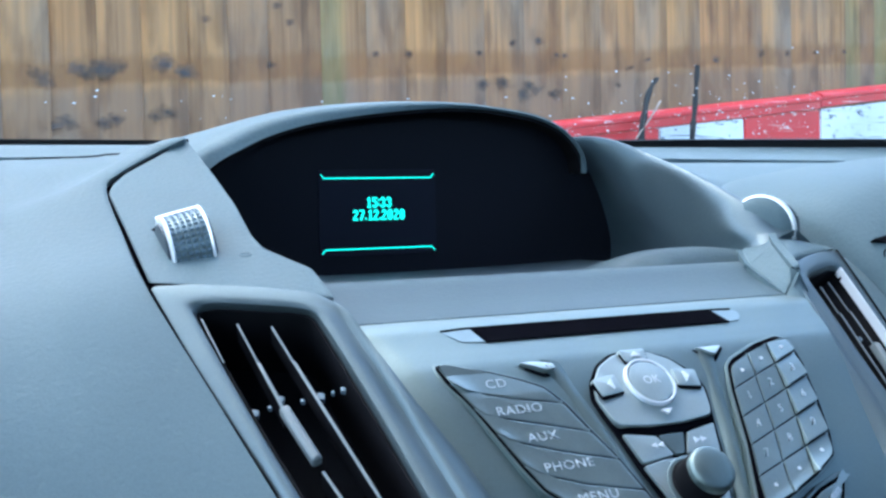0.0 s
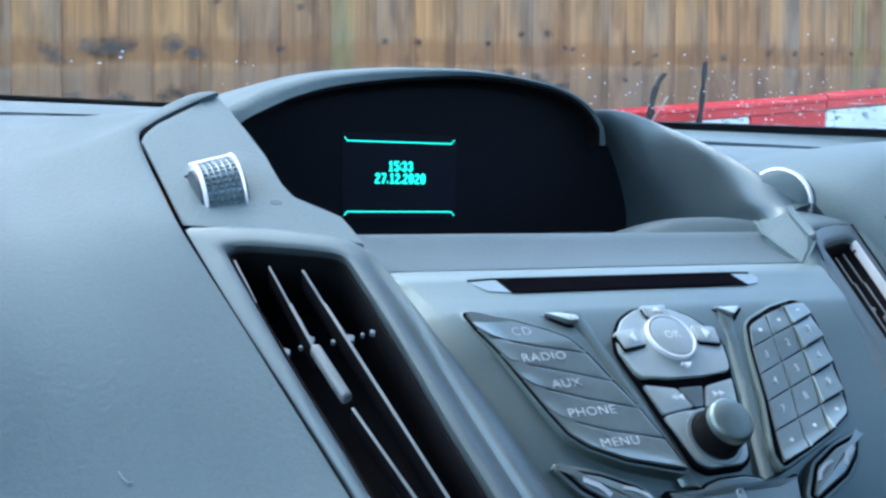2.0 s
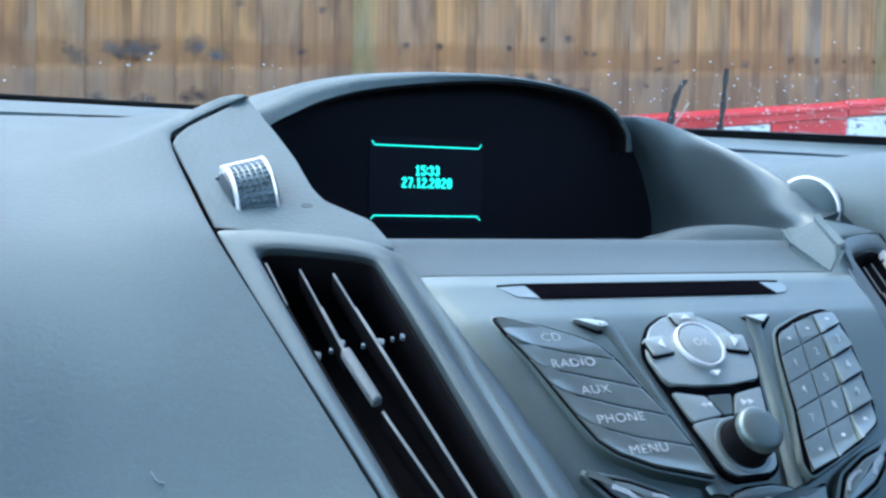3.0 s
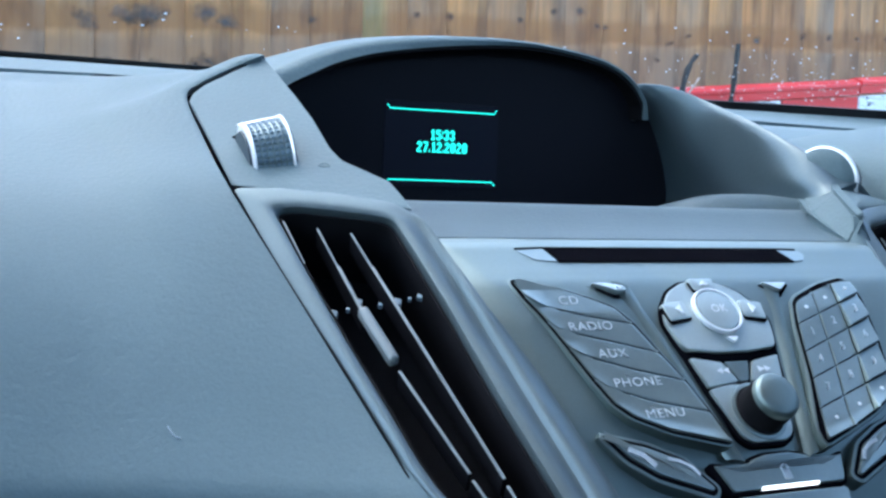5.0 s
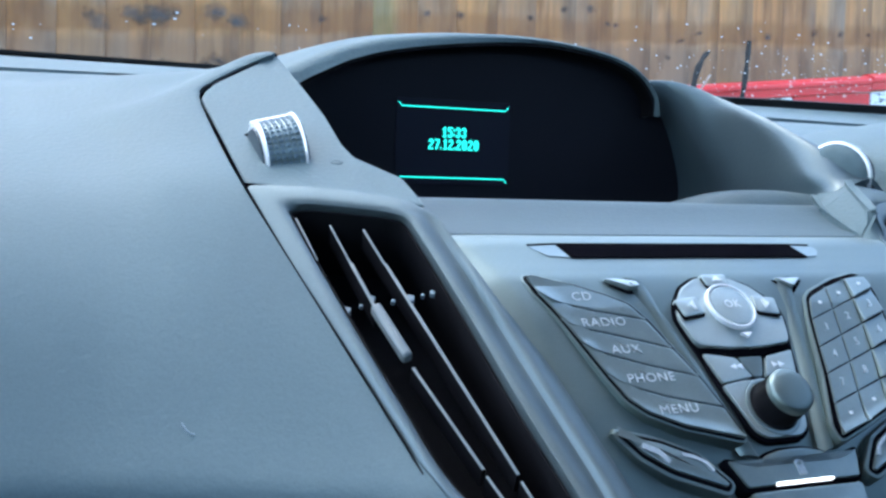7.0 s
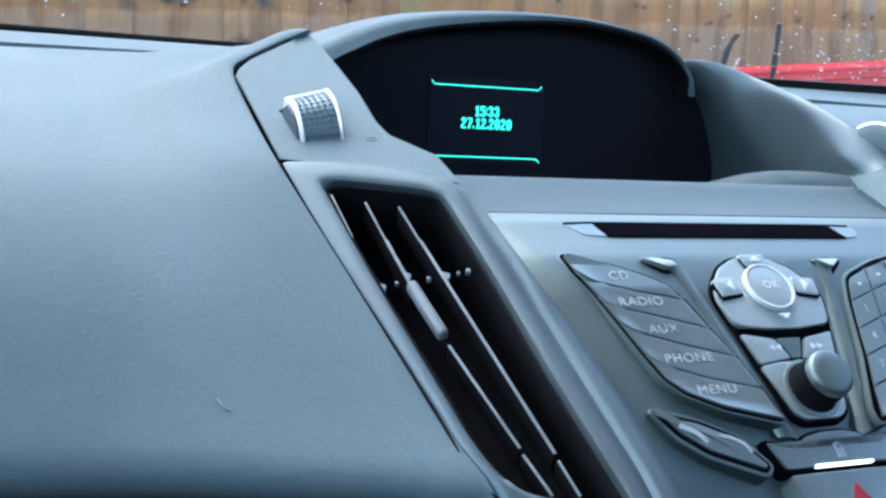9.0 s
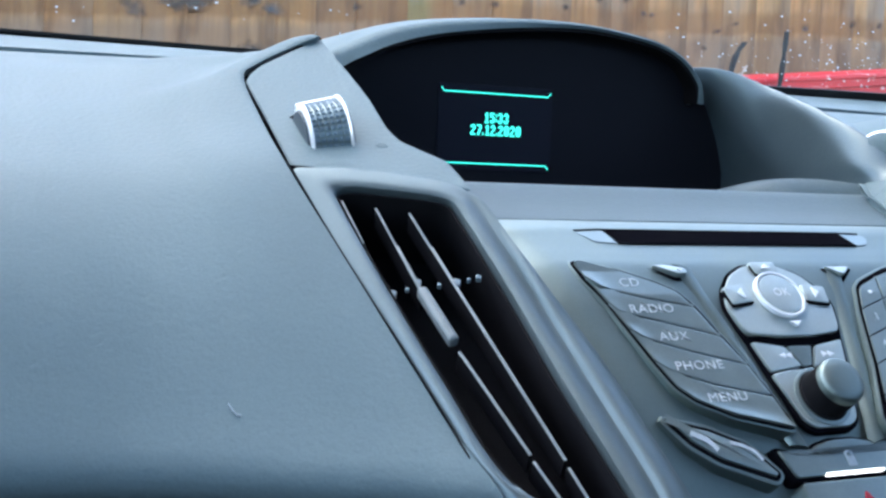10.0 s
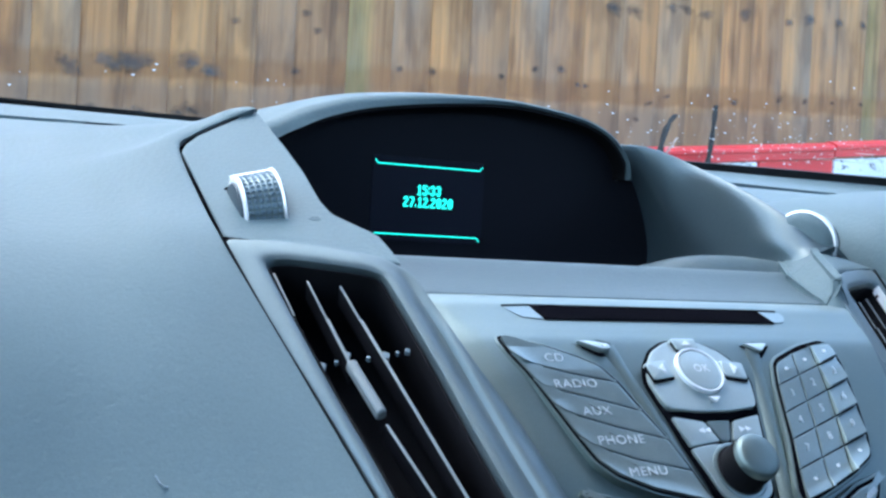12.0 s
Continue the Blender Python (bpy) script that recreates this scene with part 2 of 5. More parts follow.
def knot_material():
    """Dark resinous knot that fades into the board at its ragged rim."""
    m = bpy.data.materials.new("wood_knot")
    m.use_nodes = True
    nt = m.node_tree
    N, L = nt.nodes, nt.links
    b = N["Principled BSDF"]
    b.inputs["Roughness"].default_value = 0.7
    co = N.new("ShaderNodeTexCoord")
    ln = N.new("ShaderNodeVectorMath")
    ln.operation = "LENGTH"
    L.new(co.outputs["Object"], ln.inputs[0])
    n = N.new("ShaderNodeTexNoise")
    n.inputs["Scale"].default_value, n.inputs["Detail"].default_value = 2.2, 5
    info = N.new("ShaderNodeObjectInfo")
    add = N.new("ShaderNodeVectorMath")
    add.operation = "ADD"
    L.new(co.outputs["Object"], add.inputs[0])
    L.new(info.outputs["Location"], add.inputs[1])
    L.new(add.outputs[0], n.inputs["Vector"])
    mad = N.new("ShaderNodeMath")
    mad.operation = "MULTIPLY_ADD"
    mad.inputs[1].default_value = 0.9
    L.new(n.outputs["Fac"], mad.inputs[0])
    L.new(ln.outputs["Value"], mad.inputs[2])
    r = N.new("ShaderNodeValToRGB")
    r.color_ramp.elements[0].position, r.color_ramp.elements[0].color = 0.48, (0.72, 0.72, 0.72, 1)
    r.color_ramp.elements[1].position, r.color_ramp.elements[1].color = 1.0, (0, 0, 0, 1)
    L.new(mad.outputs[0], r.inputs[0])
    c = N.new("ShaderNodeValToRGB")
    c.color_ramp.elements[0].color, c.color_ramp.elements[1].color = (0.05, 0.035, 0.03, 1), (0.11, 0.10, 0.10, 1)
    L.new(info.outputs["Random"], c.inputs[0])
    L.new(c.outputs[0], b.inputs["Base Color"])
    t = N.new("ShaderNodeBsdfTransparent")
    x = N.new("ShaderNodeMixShader")
    L.new(r.outputs[0], x.inputs[0])
    L.new(t.outputs[0], x.inputs[1])
    L.new(b.outputs[0], x.inputs[2])
    L.new(x.outputs[0], N["Material Output"].inputs[0])
    return m


M_KNOT = knot_material()


def scuffed_material(name, base, scuff, amount):
    """Painted plastic board with flakes and scrapes."""
    m = material(name, base, 0.45, var=0.12, var_scale=8)
    nt = m.node_tree
    N, L = nt.nodes, nt.links
    b = N["Principled BSDF"]
    src = b.inputs["Base Color"].links[0].from_socket
    co = N.new("ShaderNodeTexCoord")
    mp = N.new("ShaderNodeMapping")
    mp.inputs["Scale"].default_value = (0.45, 1, 1)
    mp.inputs["Rotation"].default_value = (0, 0.35, 0)
    L.new(co.outputs["Object"], mp.inputs["Vector"])
    n = N.new("ShaderNodeTexNoise")
    n.inputs["Scale"].default_value, n.inputs["Detail"].default_value = 75, 6
    n.inputs["Roughness"].default_value = 0.7
    L.new(mp.outputs[0], n.inputs["Vector"])
    r = N.new("ShaderNodeValToRGB")
    r.color_ramp.elements[0].position, r.color_ramp.elements[1].position = amount, amount + 0.05
    L.new(n.outputs["Fac"], r.inputs[0])
    x = N.new("ShaderNodeMix")
    x.data_type = "RGBA"
    x.inputs["B"].default_value = (*scuff, 1)
    L.new(r.outputs[0], x.inputs["Factor"])
    L.new(src, x.inputs["A"])
    # long thin scrapes
    mp2 = N.new("ShaderNodeMapping")
    mp2.inputs["Scale"].default_value = (2.5, 1, 70)
    mp2.inputs["Rotation"].default_value = (0, 0.10, 0)
    L.new(co.outputs["Object"], mp2.inputs["Vector"])
    n2 = N.new("ShaderNodeTexNoise")
    n2.inputs["Scale"].default_value, n2.inputs["Detail"].default_value = 2.0, 3
    L.new(mp2.outputs[0], n2.inputs["Vector"])
    r2 = N.new("ShaderNodeValToRGB")
    r2.color_ramp.elements[0].position, r2.color_ramp.elements[1].position = amount + 0.03, amount + 0.09
    r2.color_ramp.elements[1].color = (0.7, 0.7, 0.7, 1)
    L.new(n2.outputs["Fac"], r2.inputs[0])
    x2 = N.new("ShaderNodeMix")
    x2.data_type = "RGBA"
    x2.inputs["B"].default_value = (*scuff, 1)
    L.new(r2.outputs[0], x2.inputs["Factor"])
    L.new(x.outputs["Result"], x2.inputs["A"])
    L.new(x2.outputs["Result"], b.inputs["Base Color"])
    return m


M_BARRIER_RED = scuffed_material("scuffed_red_plastic", (0.80, 0.030, 0.035), (0.9, 0.6, 0.55), 0.61)
M_BARRIER_WHITE = scuffed_material("scuffed_white_plastic", (0.86, 0.90, 0.90), (0.10, 0.11, 0.12), 0.585)


# ---- mesh helpers ----
def part(name, bm, mat, parent=None, label="", smooth=True):
    me = bpy.data.meshes.new(name)
    bmesh.ops.recalc_face_normals(bm, faces=bm.faces)
    bm.to_mesh(me)
    bm.free()
    me.materials.append(mat)
    if smooth:
        for p in me.polygons:
            p.use_smooth = True
        me.set_sharp_from_angle(angle=radians(38))
    ob = new(name, me)
    if parent:
        ob.parent = parent
    if label:
        tagged(ob, label)
    return ob


def thing(name, at, label, category, group="", kind=""):
    ob = new(name)
    ob.empty_display_size = 0.02
    ob.location = at
    return tagged(ob, label, category, group, kind)


def settle(ob):
    """Keep the parts of a thing where they were modelled, whatever its base point."""
    bpy.context.view_layer.update()
    for c in ob.children:
        c.matrix_parent_inverse = ob.matrix_world.inverted()


def catmull(pts, n):
    """n points along a smooth curve through pts."""
    pts = [Vector(p) for p in pts]
    ext = [2 * pts[0] - pts[1]] + pts + [2 * pts[-1] - pts[-2]]
    out = []
    for i in range(n):
        f = i / (n - 1) * (len(pts) - 1)
        k = min(int(f), len(pts) - 2)
        t = f - k
        a, b, c, d = ext[k : k + 4]
        out.append(0.5 * ((2 * b) + (c - a) * t + (2 * a - 5 * b + 4 * c - d) * t * t + (3 * b - a - 3 * c + d) * t ** 3))
    return out


CABIN = Vector((-0.1, -0.5, 1.25))


def loft(rows, nu, nv, thick=0.003):
    """A smooth sheet through rows of control points, with a real thickness behind it."""
    cs = [catmull(r, nu) for r in rows]
    cols = [catmull([c[i] for c in cs], nv) for i in range(nu)]
    bm = bmesh.new()
    front = [[bm.verts.new(cols[i][j]) for j in range(nv)] for i in range(nu)]
    for i in range(nu - 1):
        for j in range(nv - 1):
            bm.faces.new((front[i][j], front[i + 1][j], front[i + 1][j + 1], front[i][j + 1]))
    bm.normal_update()
    bm.verts.index_update()
    # the thickness lies on the side away from the cabin
    side = sum((CABIN - v.co).normalized().dot(v.normal) for v in bm.verts)
    thick = thick if side > 0 else -thick
    if thick:
        back = [[bm.verts.new(front[i][j].co - front[i][j].normal * thick) for j in range(nv)] for i in range(nu)]
        for i in range(nu - 1):
            for j in range(nv - 1):
                bm.faces.new((back[i][j], back[i][j + 1], back[i + 1][j + 1], back[i + 1][j]))
        rim = [(i, 0) for i in range(nu)] + [(nu - 1, j) for j in range(1, nv)] + [(i, nv - 1) for i in range(nu - 2, -1, -1)] + [(0, j) for j in range(nv - 2, 0, -1)]
        for (a, b), (c, d) in zip(rim, rim[1:] + rim[:1]):
            bm.faces.new((front[a][b], front[c][d], back[c][d], back[a][b]))
    return bm


class Plane:
    """A local drawing plane in millimetres: u across, v up the slope, w out of it."""

    def __init__(self, o, u, v):
        self.o, self.u = Vector(o), Vector(u).normalized()
        self.w = self.u.cross(Vector(v)).normalized()
        self.v = self.w.cross(self.u)

    def at(self, u, v, w=0.0):
        return self.o + (self.u * u + self.v * v + self.w * w) * 0.001

    def matrix(self, u, v, w=0.0):
        m = Matrix((self.u, self.v, self.w)).transposed().to_4x4()
        return Matrix.Translation(self.at(u, v, w)) @ m

    def mirrored(self, shift=(0, 0, 0)):
        flip = Vector((-1, 1, 1))
        p = Plane(self.o * flip + Vector(shift), self.u, self.v)
        p.u, p.v, p.w = self.u * flip, self.v * flip, self.w * flip
        return p


def area(poly):
    return 0.5 * sum(a[0] * b[1] - b[0] * a[1] for a, b in zip(poly, poly[1:] + poly[:1]))


def rounded(poly, r, n=4):
    """Corners of a polygon turned into arcs; r may be one radius or one for each corner."""
    out = []
    k = len(poly)
    for i in range(k):
        a, b, c = (Vector(poly[(i + j) % k]) for j in (-1, 0, 1))
        rad = r[i] if isinstance(r, (list, tuple)) else r
        d1, d2 = a - b, c - b
        cut = min(rad, d1.length * 0.45, d2.length * 0.45)
        p, q = b + d1.normalized() * cut, b + d2.normalized() * cut
        for j in range(n + 1):
            t = j / n
            x = (1 - t) ** 2 * p + 2 * t * (1 - t) * b + t * t * q
            out.append((x.x, x.y))
    return out


def inset(poly, d):
    """The polygon drawn inwards by d (outwards if negative)."""
    k, s = len(poly), 1 if area(poly) > 0 else -1
    out = []
    for i in range(k):
        a, b, c = (Vector(poly[(i + j) % k]) for j in (-1, 0, 1))
        e1, e2 = b - a, c - b
        if e1.length < 1e-6:
            e1 = e2
        if e2.length < 1e-6:
            e2 = e1
        n1, n2 = Vector((-e1.y, e1.x)).normalized() * s, Vector((-e2.y, e2.x)).normalized() * s
        m = n1 + n2
        m = m.normalized() if m.length > 1e-4 else n1
        q = b + m * d / max(0.4, m.dot(n1))
        out.append((q.x, q.y))
    return out


def slab(pl, poly, w0, w1, bevel=0.3, dome=0.0, tilt=None, steps=2, taper=0.0):
    """A plate on a drawing plane from height w0 to w1 with a rounded upper edge and a domed face."""
    bm = bmesh.new()
    lift = tilt or (lambda u, v: 0.0)
    rings = [(inset(poly, taper) if taper else poly, w0), (poly, w1 - bevel)]
    for j in range(1, steps + 1):
        a = j / steps * math.pi / 2
        rings.append((inset(poly, bevel * (1 - math.cos(a))), w1 - bevel + bevel * math.sin(a)))
    rings.append((inset(poly, bevel + 0.12), w1))
    loops = [[bm.verts.new(pl.at(u, v, w + (lift(u, v) if n else 0))) for u, v in ring] for n, (ring, w) in enumerate(rings)]
    k = len(poly)
    for a, b in zip(loops, loops[1:]):
        for i in range(k):
            bm.faces.new((a[i], a[(i + 1) % k], b[(i + 1) % k], b[i]))
    bm.faces.new(loops[0][::-1])
    if dome:
        ring = rings[-1][0]
        cu, cv = sum(p[0] for p in ring) / k, sum(p[1] for p in ring) / k
        prev = loops[-1]
        for f, h in ((0.66, 0.6), (0.33, 0.9)):
            nxt = []
            for u, v in ring:
                uu, vv = cu + (u - cu) * f, cv + (v - cv) * f
                nxt.append(bm.verts.new(pl.at(uu, vv, w1 + dome * h + lift(uu, vv))))
            for i in range(k):
                bm.faces.new((prev[i], prev[(i + 1) % k], nxt[(i + 1) % k], nxt[i]))
            prev = nxt
        bm.faces.new(prev)
    else:
        bm.faces.new(loops[-1])
    return bm


def key_slab(pl, poly, w0, w1, bevel, surf):
    """A key whose face follows surf(u, v) above w1, on a fine net so that hollows shade smoothly."""
    fine = []
    for a, b in zip(poly, poly[1:] + poly[:1]):
        a, b = Vector(a), Vector(b)
        m = max(1, int((b - a).length / 1.6))
        fine += [tuple(a.lerp(b, i / m)) for i in range(m)]
    k = len(fine)
    cu, cv = sum(p[0] for p in fine) / k, sum(p[1] for p in fine) / k
    rings = [(fine, w0), (fine, w1 - bevel), (inset(fine, bevel * 0.3), w1 - bevel * 0.3), (inset(fine, bevel), w1)]
    base = rings[-1][0]
    for f in (0.93, 0.84, 0.74, 0.62, 0.5, 0.36, 0.2):
        rings.append(([(cu + (u - cu) * f, cv + (v - cv) * f) for u, v in base], w1))
    bm = bmesh.new()
    loops = [[bm.verts.new(pl.at(u, v, w + (surf(u, v) if n else 0))) for u, v in ring] for n, (ring, w) in enumerate(rings)]
    for a, b in zip(loops, loops[1:]):
        for i in range(k):
            bm.faces.new((a[i], a[(i + 1) % k], b[(i + 1) % k], b[i]))
    bm.faces.new(loops[0][::-1])
    bm.faces.new(loops[-1])
    return bm


def ring_slab(pl, outer, inner, w0, w1, bevel=0.3):
    """A flat ring between two outlines with the same number of corners."""
    bm = bmesh.new()
    seq = [(outer, w0), (outer, w1 - bevel), (inset(outer, bevel * 0.7), w1), (inset(inner, -bevel * 0.7), w1), (inner, w1 - bevel), (inner, w0)]
    loops = [[bm.verts.new(pl.at(u, v, w)) for u, v in ring] for ring, w in seq]
    k = len(outer)
    for a, b in zip(loops, loops[1:] + loops[:1]):
        for i in range(k):
            bm.faces.new((a[i], a[(i + 1) % k], b[(i + 1) % k], b[i]))
    return bm


def circle(u, v, r, n=32, ry=None):
    return [(u + r * math.cos(2 * math.pi * i / n), v + (ry or r) * math.sin(2 * math.pi * i / n)) for i in range(n)]


def stroke(pl, pts, width, w0, w1):
    """A thin raised line of even width through the given places."""
    bm = bmesh.new()
    pts = [Vector(p) for p in pts]
    left, right = [], []
    for i, p in enumerate(pts):
        d = (pts[min(i + 1, len(pts) - 1)] - pts[max(i - 1, 0)]).normalized()
        nrm = Vector((-d.y, d.x)) * width / 2
        left.append(p + nrm)
        right.append(p - nrm)
    vs = [[bm.verts.new(pl.at(q.x, q.y, w)) for q in side] for w in (w0, w1) for side in (left, right)]
    for i in range(len(pts) - 1):
        bm.faces.new((vs[2][i], vs[2][i + 1], vs[3][i + 1], vs[3][i]))
        bm.faces.new((vs[0][i], vs[1][i], vs[1][i + 1], vs[0][i + 1]))
        bm.faces.new((vs[0][i], vs[0][i + 1], vs[2][i + 1], vs[2][i]))
        bm.faces.new((vs[1][i], vs[3][i], vs[3][i + 1], vs[1][i + 1]))
    for i in (0, -1):
        bm.faces.new((vs[0][i], vs[2][i], vs[3][i], vs[1][i]))
    return bm


def lathe(pl, u, v, profile, n=32, rib=0.0, ribs=0):
    """A turned form standing on a drawing plane: profile of (radius, height)."""
    bm = bmesh.new()
    loops = []
    for r, w in profile:
        loops.append([bm.verts.new(pl.at(u + r * math.cos(2 * math.pi * i / n), v + r * math.sin(2 * math.pi * i / n), w)) for i in range(n)])
    for a, b in zip(loops, loops[1:]):
        for i in range(n):
            bm.faces.new((a[i], a[(i + 1) % n], b[(i + 1) % n], b[i]))
    bm.faces.new(loops[0][::-1])
    bm.faces.new(loops[-1])
    return bm


def lettering(name, text, pl, u, v, w, size, mat, parent, stretch=1.0):
    """Printed letters from the built-in font, centred on a place of a drawing plane."""
    cu = bpy.data.curves.new(name, "FONT")
    cu.body, cu.size, cu.align_x, cu.align_y = text, size * 0.001, "CENTER", "CENTER"
    cu.extrude = 0.00006
    cu.space_character = 1.12
    tmp = bpy.data.objects.new(name, cu)
    scene.collection.objects.link(tmp)
    me = bpy.data.meshes.new_from_object(tmp.evaluated_get(bpy.context.evaluated_depsgraph_get()))
    bpy.data.objects.remove(tmp)
    me.transform(Matrix.Diagonal((stretch, 1, 1, 1)))
    me.transform(pl.matrix(u, v, w))
    me.materials.clear()
    me.materials.append(mat)
    ob = new(name, me)
    ob.parent = parent
    return ob


def box_bm(x0, x1, y0, y1, z0, z1, bevel=0.0):
    bm = bmesh.new()
    bmesh.ops.create_cube(bm, size=1)
    for v in bm.verts:
        v.co = Vector((x0 + (v.co.x + 0.5) * (x1 - x0), y0 + (v.co.y + 0.5) * (y1 - y0), z0 + (v.co.z + 0.5) * (z1 - z0)))
    if bevel:
        bmesh.ops.bevel(bm, geom=bm.edges[:], offset=bevel, segments=2, affect="EDGES")
    return bm


# ---- drawing planes of the dashboard ----
FACE = Plane((0, -0.0173, 1.0490), (1, 0, 0), (0, 0.6346, 0.7728))
STRIP = Plane((-0.144, 0.030, 1.0746), (0.927, -0.375, 0), (0.267, 0.661, 0.701))
POST = Plane((-0.1655, 0.060, 1.083), (0.927, -0.375, 0), (0.3305, 0.817, 0.472))
STRIP_R = STRIP.mirrored((0.017, 0.007, 0))
POST_R = POST.mirrored((0.017, 0.007, 0))

# ---- structure: ground, cabin shell ----
g = thing("ground", (0, 0, 0), "dark wet asphalt ground under the car", "ground", kind="structure")
part("asphalt", box_bm(-400, 400, -400, 400, -0.2, 0.0), M_ROUGHGROUND, g, smooth=False)

# Unseen roof; its front edge and dark colour shape the dash reflections.
roof = tagged(part("ceiling", box_bm(-0.74, 0.74, -1.10, -0.10, 1.62, 1.66, 0.01), M_CLOTH), "unseen roof lining, darkened and cut to shape light on the dash", "ceiling", kind="structure")
tagged(part("floor", box_bm(-0.74, 0.74, -1.10, 0.30, 0.30, 0.34), M_HOOD), "dark carpeted car floor", "floor", kind="structure")
# Unseen wall added to limit rear light; its height sets how much.
back = tagged(part("wall_back", box_bm(-0.74, 0.74, -1.16, -1.10, 0.30, 1.45), M_HOOD), "unseen dark wall in place of the seats, limiting light from behind", "wall", kind="structure")
# Unseen side walls; the right one stands above a sill to block light.
for side, nm in ((-1, "wall_left"), (1, "wall_right")):
    x0, x1 = sorted((side * 0.74, side * 0.79))
    tagged(part(nm, box_bm(x0, x1, -1.16, 0.55 if side < 0 else 0.34, 0.30, 1.00 if side < 0 else 1.34, 0.008), M_HOOD), "unseen dark side wall, its height set to limit side light", "wall", kind="structure")
    pillar = bmesh.new()
    a, b2 = Vector((side * (0.74 if side < 0 else 0.83), 0.42, 1.12)), Vector((side * 0.70, -0.11, 1.63))
    loops = []
    for p in (a, b2):
        loops.append([pillar.verts.new(p + Vector((dx, dy, 0))) for dx, dy in ((-0.03, -0.05), (0.03, -0.05), (0.03, 0.05), (-0.03, 0.05))])
    for i in range(4):
        pillar.faces.new((loops[0][i], loops[0][(i + 1) % 4], loops[1][(i + 1) % 4], loops[1][i]))
    pillar.faces.new(loops[0][::-1])
    pillar.faces.new(loops[1])
    tagged(part("windscreen_pillar", pillar, M_CLOTH), "grey trimmed pillar beside the windscreen", "pillar", kind="structure")
    tagged(part("door_pillar", box_bm(*sorted((side * 0.71, side * 0.77)), -0.85, -0.72, 1.12, 1.63, 0.01), M_CLOTH), "grey trimmed door pillar", "pillar", kind="structure")

# ---- windscreen ----
ws = thing("windscreen", (0, 0.42, 1.155), "raked windscreen glass with rain drops and black lower border", "windscreen", kind="structure")


def screen_at(x, t):
    """Across x, up the glass t from 0 (base) to 1 (roof)."""
    return Vector((x * (1 - 0.06 * t), 0.425 - 0.05 * (x / 0.7) ** 2 - 0.54 * t, 1.157 + 0.47 * t + 0.02 * math.sin(math.pi * t)))


pane = part("pane", loft([[screen_at(x, t) for x in (-0.75, -0.4, 0, 0.4, 0.75)] for t in (0, 0.25, 0.5, 0.75, 1)], 25, 17, 0.005), M_GLASS, ws)
pane.visible_shadow = False
fr = []
for dz, dy in ((-0.02, -0.006), (0.0, -0.006), (0.0026, -0.0086)):
    fr.append([screen_at(x, 0) + Vector((0, dy - 0.004, dz + (0.0040 * min(1.0, max(0.0, x - 0.1) / 0.3) if dz > 0 else 0.0))) for x in (-0.75, -0.4, 0, 0.2, 0.4, 0.75)])
part("black_border", loft(fr, 25, 5, 0.002), M_FRIT, ws, "black printed border along the glass base")
rng = random.Random(7)
bm = bmesh.new()
for k in range(300):
    if k < 210:
        x, t = rng.gauss(0.42, 0.11), 0.014 + abs(rng.gauss(0, 0.045))
    else:
        x, t = rng.uniform(-0.4, 0.75), 0.015 + abs(rng.gauss(0, 0.035))
    r = rng.choice((0.00028, 0.00036, 0.0005, 0.0008))
    c = screen_at(x, t) + Vector((0, 0.008, 0.006))
    tmp = bmesh.ops.create_icosphere(bm, subdivisions=1, radius=r)
    sx = rng.uniform(0.8, 2.2)
    for v in tmp["verts"]:
        v.co = c + Vector((v.co.x * sx, v.co.y, v.co.z * rng.uniform(0.7, 1.0)))
drops = part("rain_drops", bm, M_DROP, ws, "small bright rain drops on the glass")
drops["kind"] = "stuff"
settle(ws)

# ---- outside: fence and barrier ----
fence = thing("fence", (1.2, 2.26, 0), "weathered brown vertical board fence with knots and green algae", "fence")
rng = random.Random(3)
EDGES = [-1.24 + 0.1 * k for k in range(14)] + [0.16, 0.26, 0.356, 0.459, 0.556, 0.650, 0.783, 0.901, 1.005, 1.118, 1.229, 1.348, 1.462, 1.586, 1.702]
EDGES += [1.702 + 0.1135 * k + rng.uniform(-0.006, 0.006) for k in range(1, 25)]
for x, x_next in zip(EDGES, EDGES[1:]):
    x, x_next = x - 0.014, x_next - 0.014
    w = x_next - x + 0.012
    bm = bmesh.new()
    prof = [(0, 0.0), (0.004, -0.002), (w - 0.003, -0.011), (w, -0.009), (w, 0.006), (0, 0.006)]
    top, bot = 2.05 + rng.uniform(-0.01, 0.01), 0.0
    zs = [bot, 0.7, 1.1, 1.35, 1.6, top]
    bow, lean_x = rng.uniform(-0.003, 0.003), rng.uniform(-0.004, 0.004)
    loops = [[bm.verts.new((px + lean_x * (z - 1.45), py + bow * math.sin(z * 2), z)) for px, py in prof] for z in zs]
    for a, b2 in zip(loops, loops[1:]):
        for i in range(6):
            bm.faces.new((a[i], a[(i + 1) % 6], b2[(i + 1) % 6], b2[i]))
    bm.faces.new(loops[0][::-1])
    bm.faces.new(loops[-1])
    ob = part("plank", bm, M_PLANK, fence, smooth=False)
    ob.location = (x, 2.25 + rng.uniform(-0.002, 0.002), 0)
    ob["algae"] = 1.5 if 0.76 < x < 0.78 else (1.5 if 2.45 < x < 2.65 else 0.0)
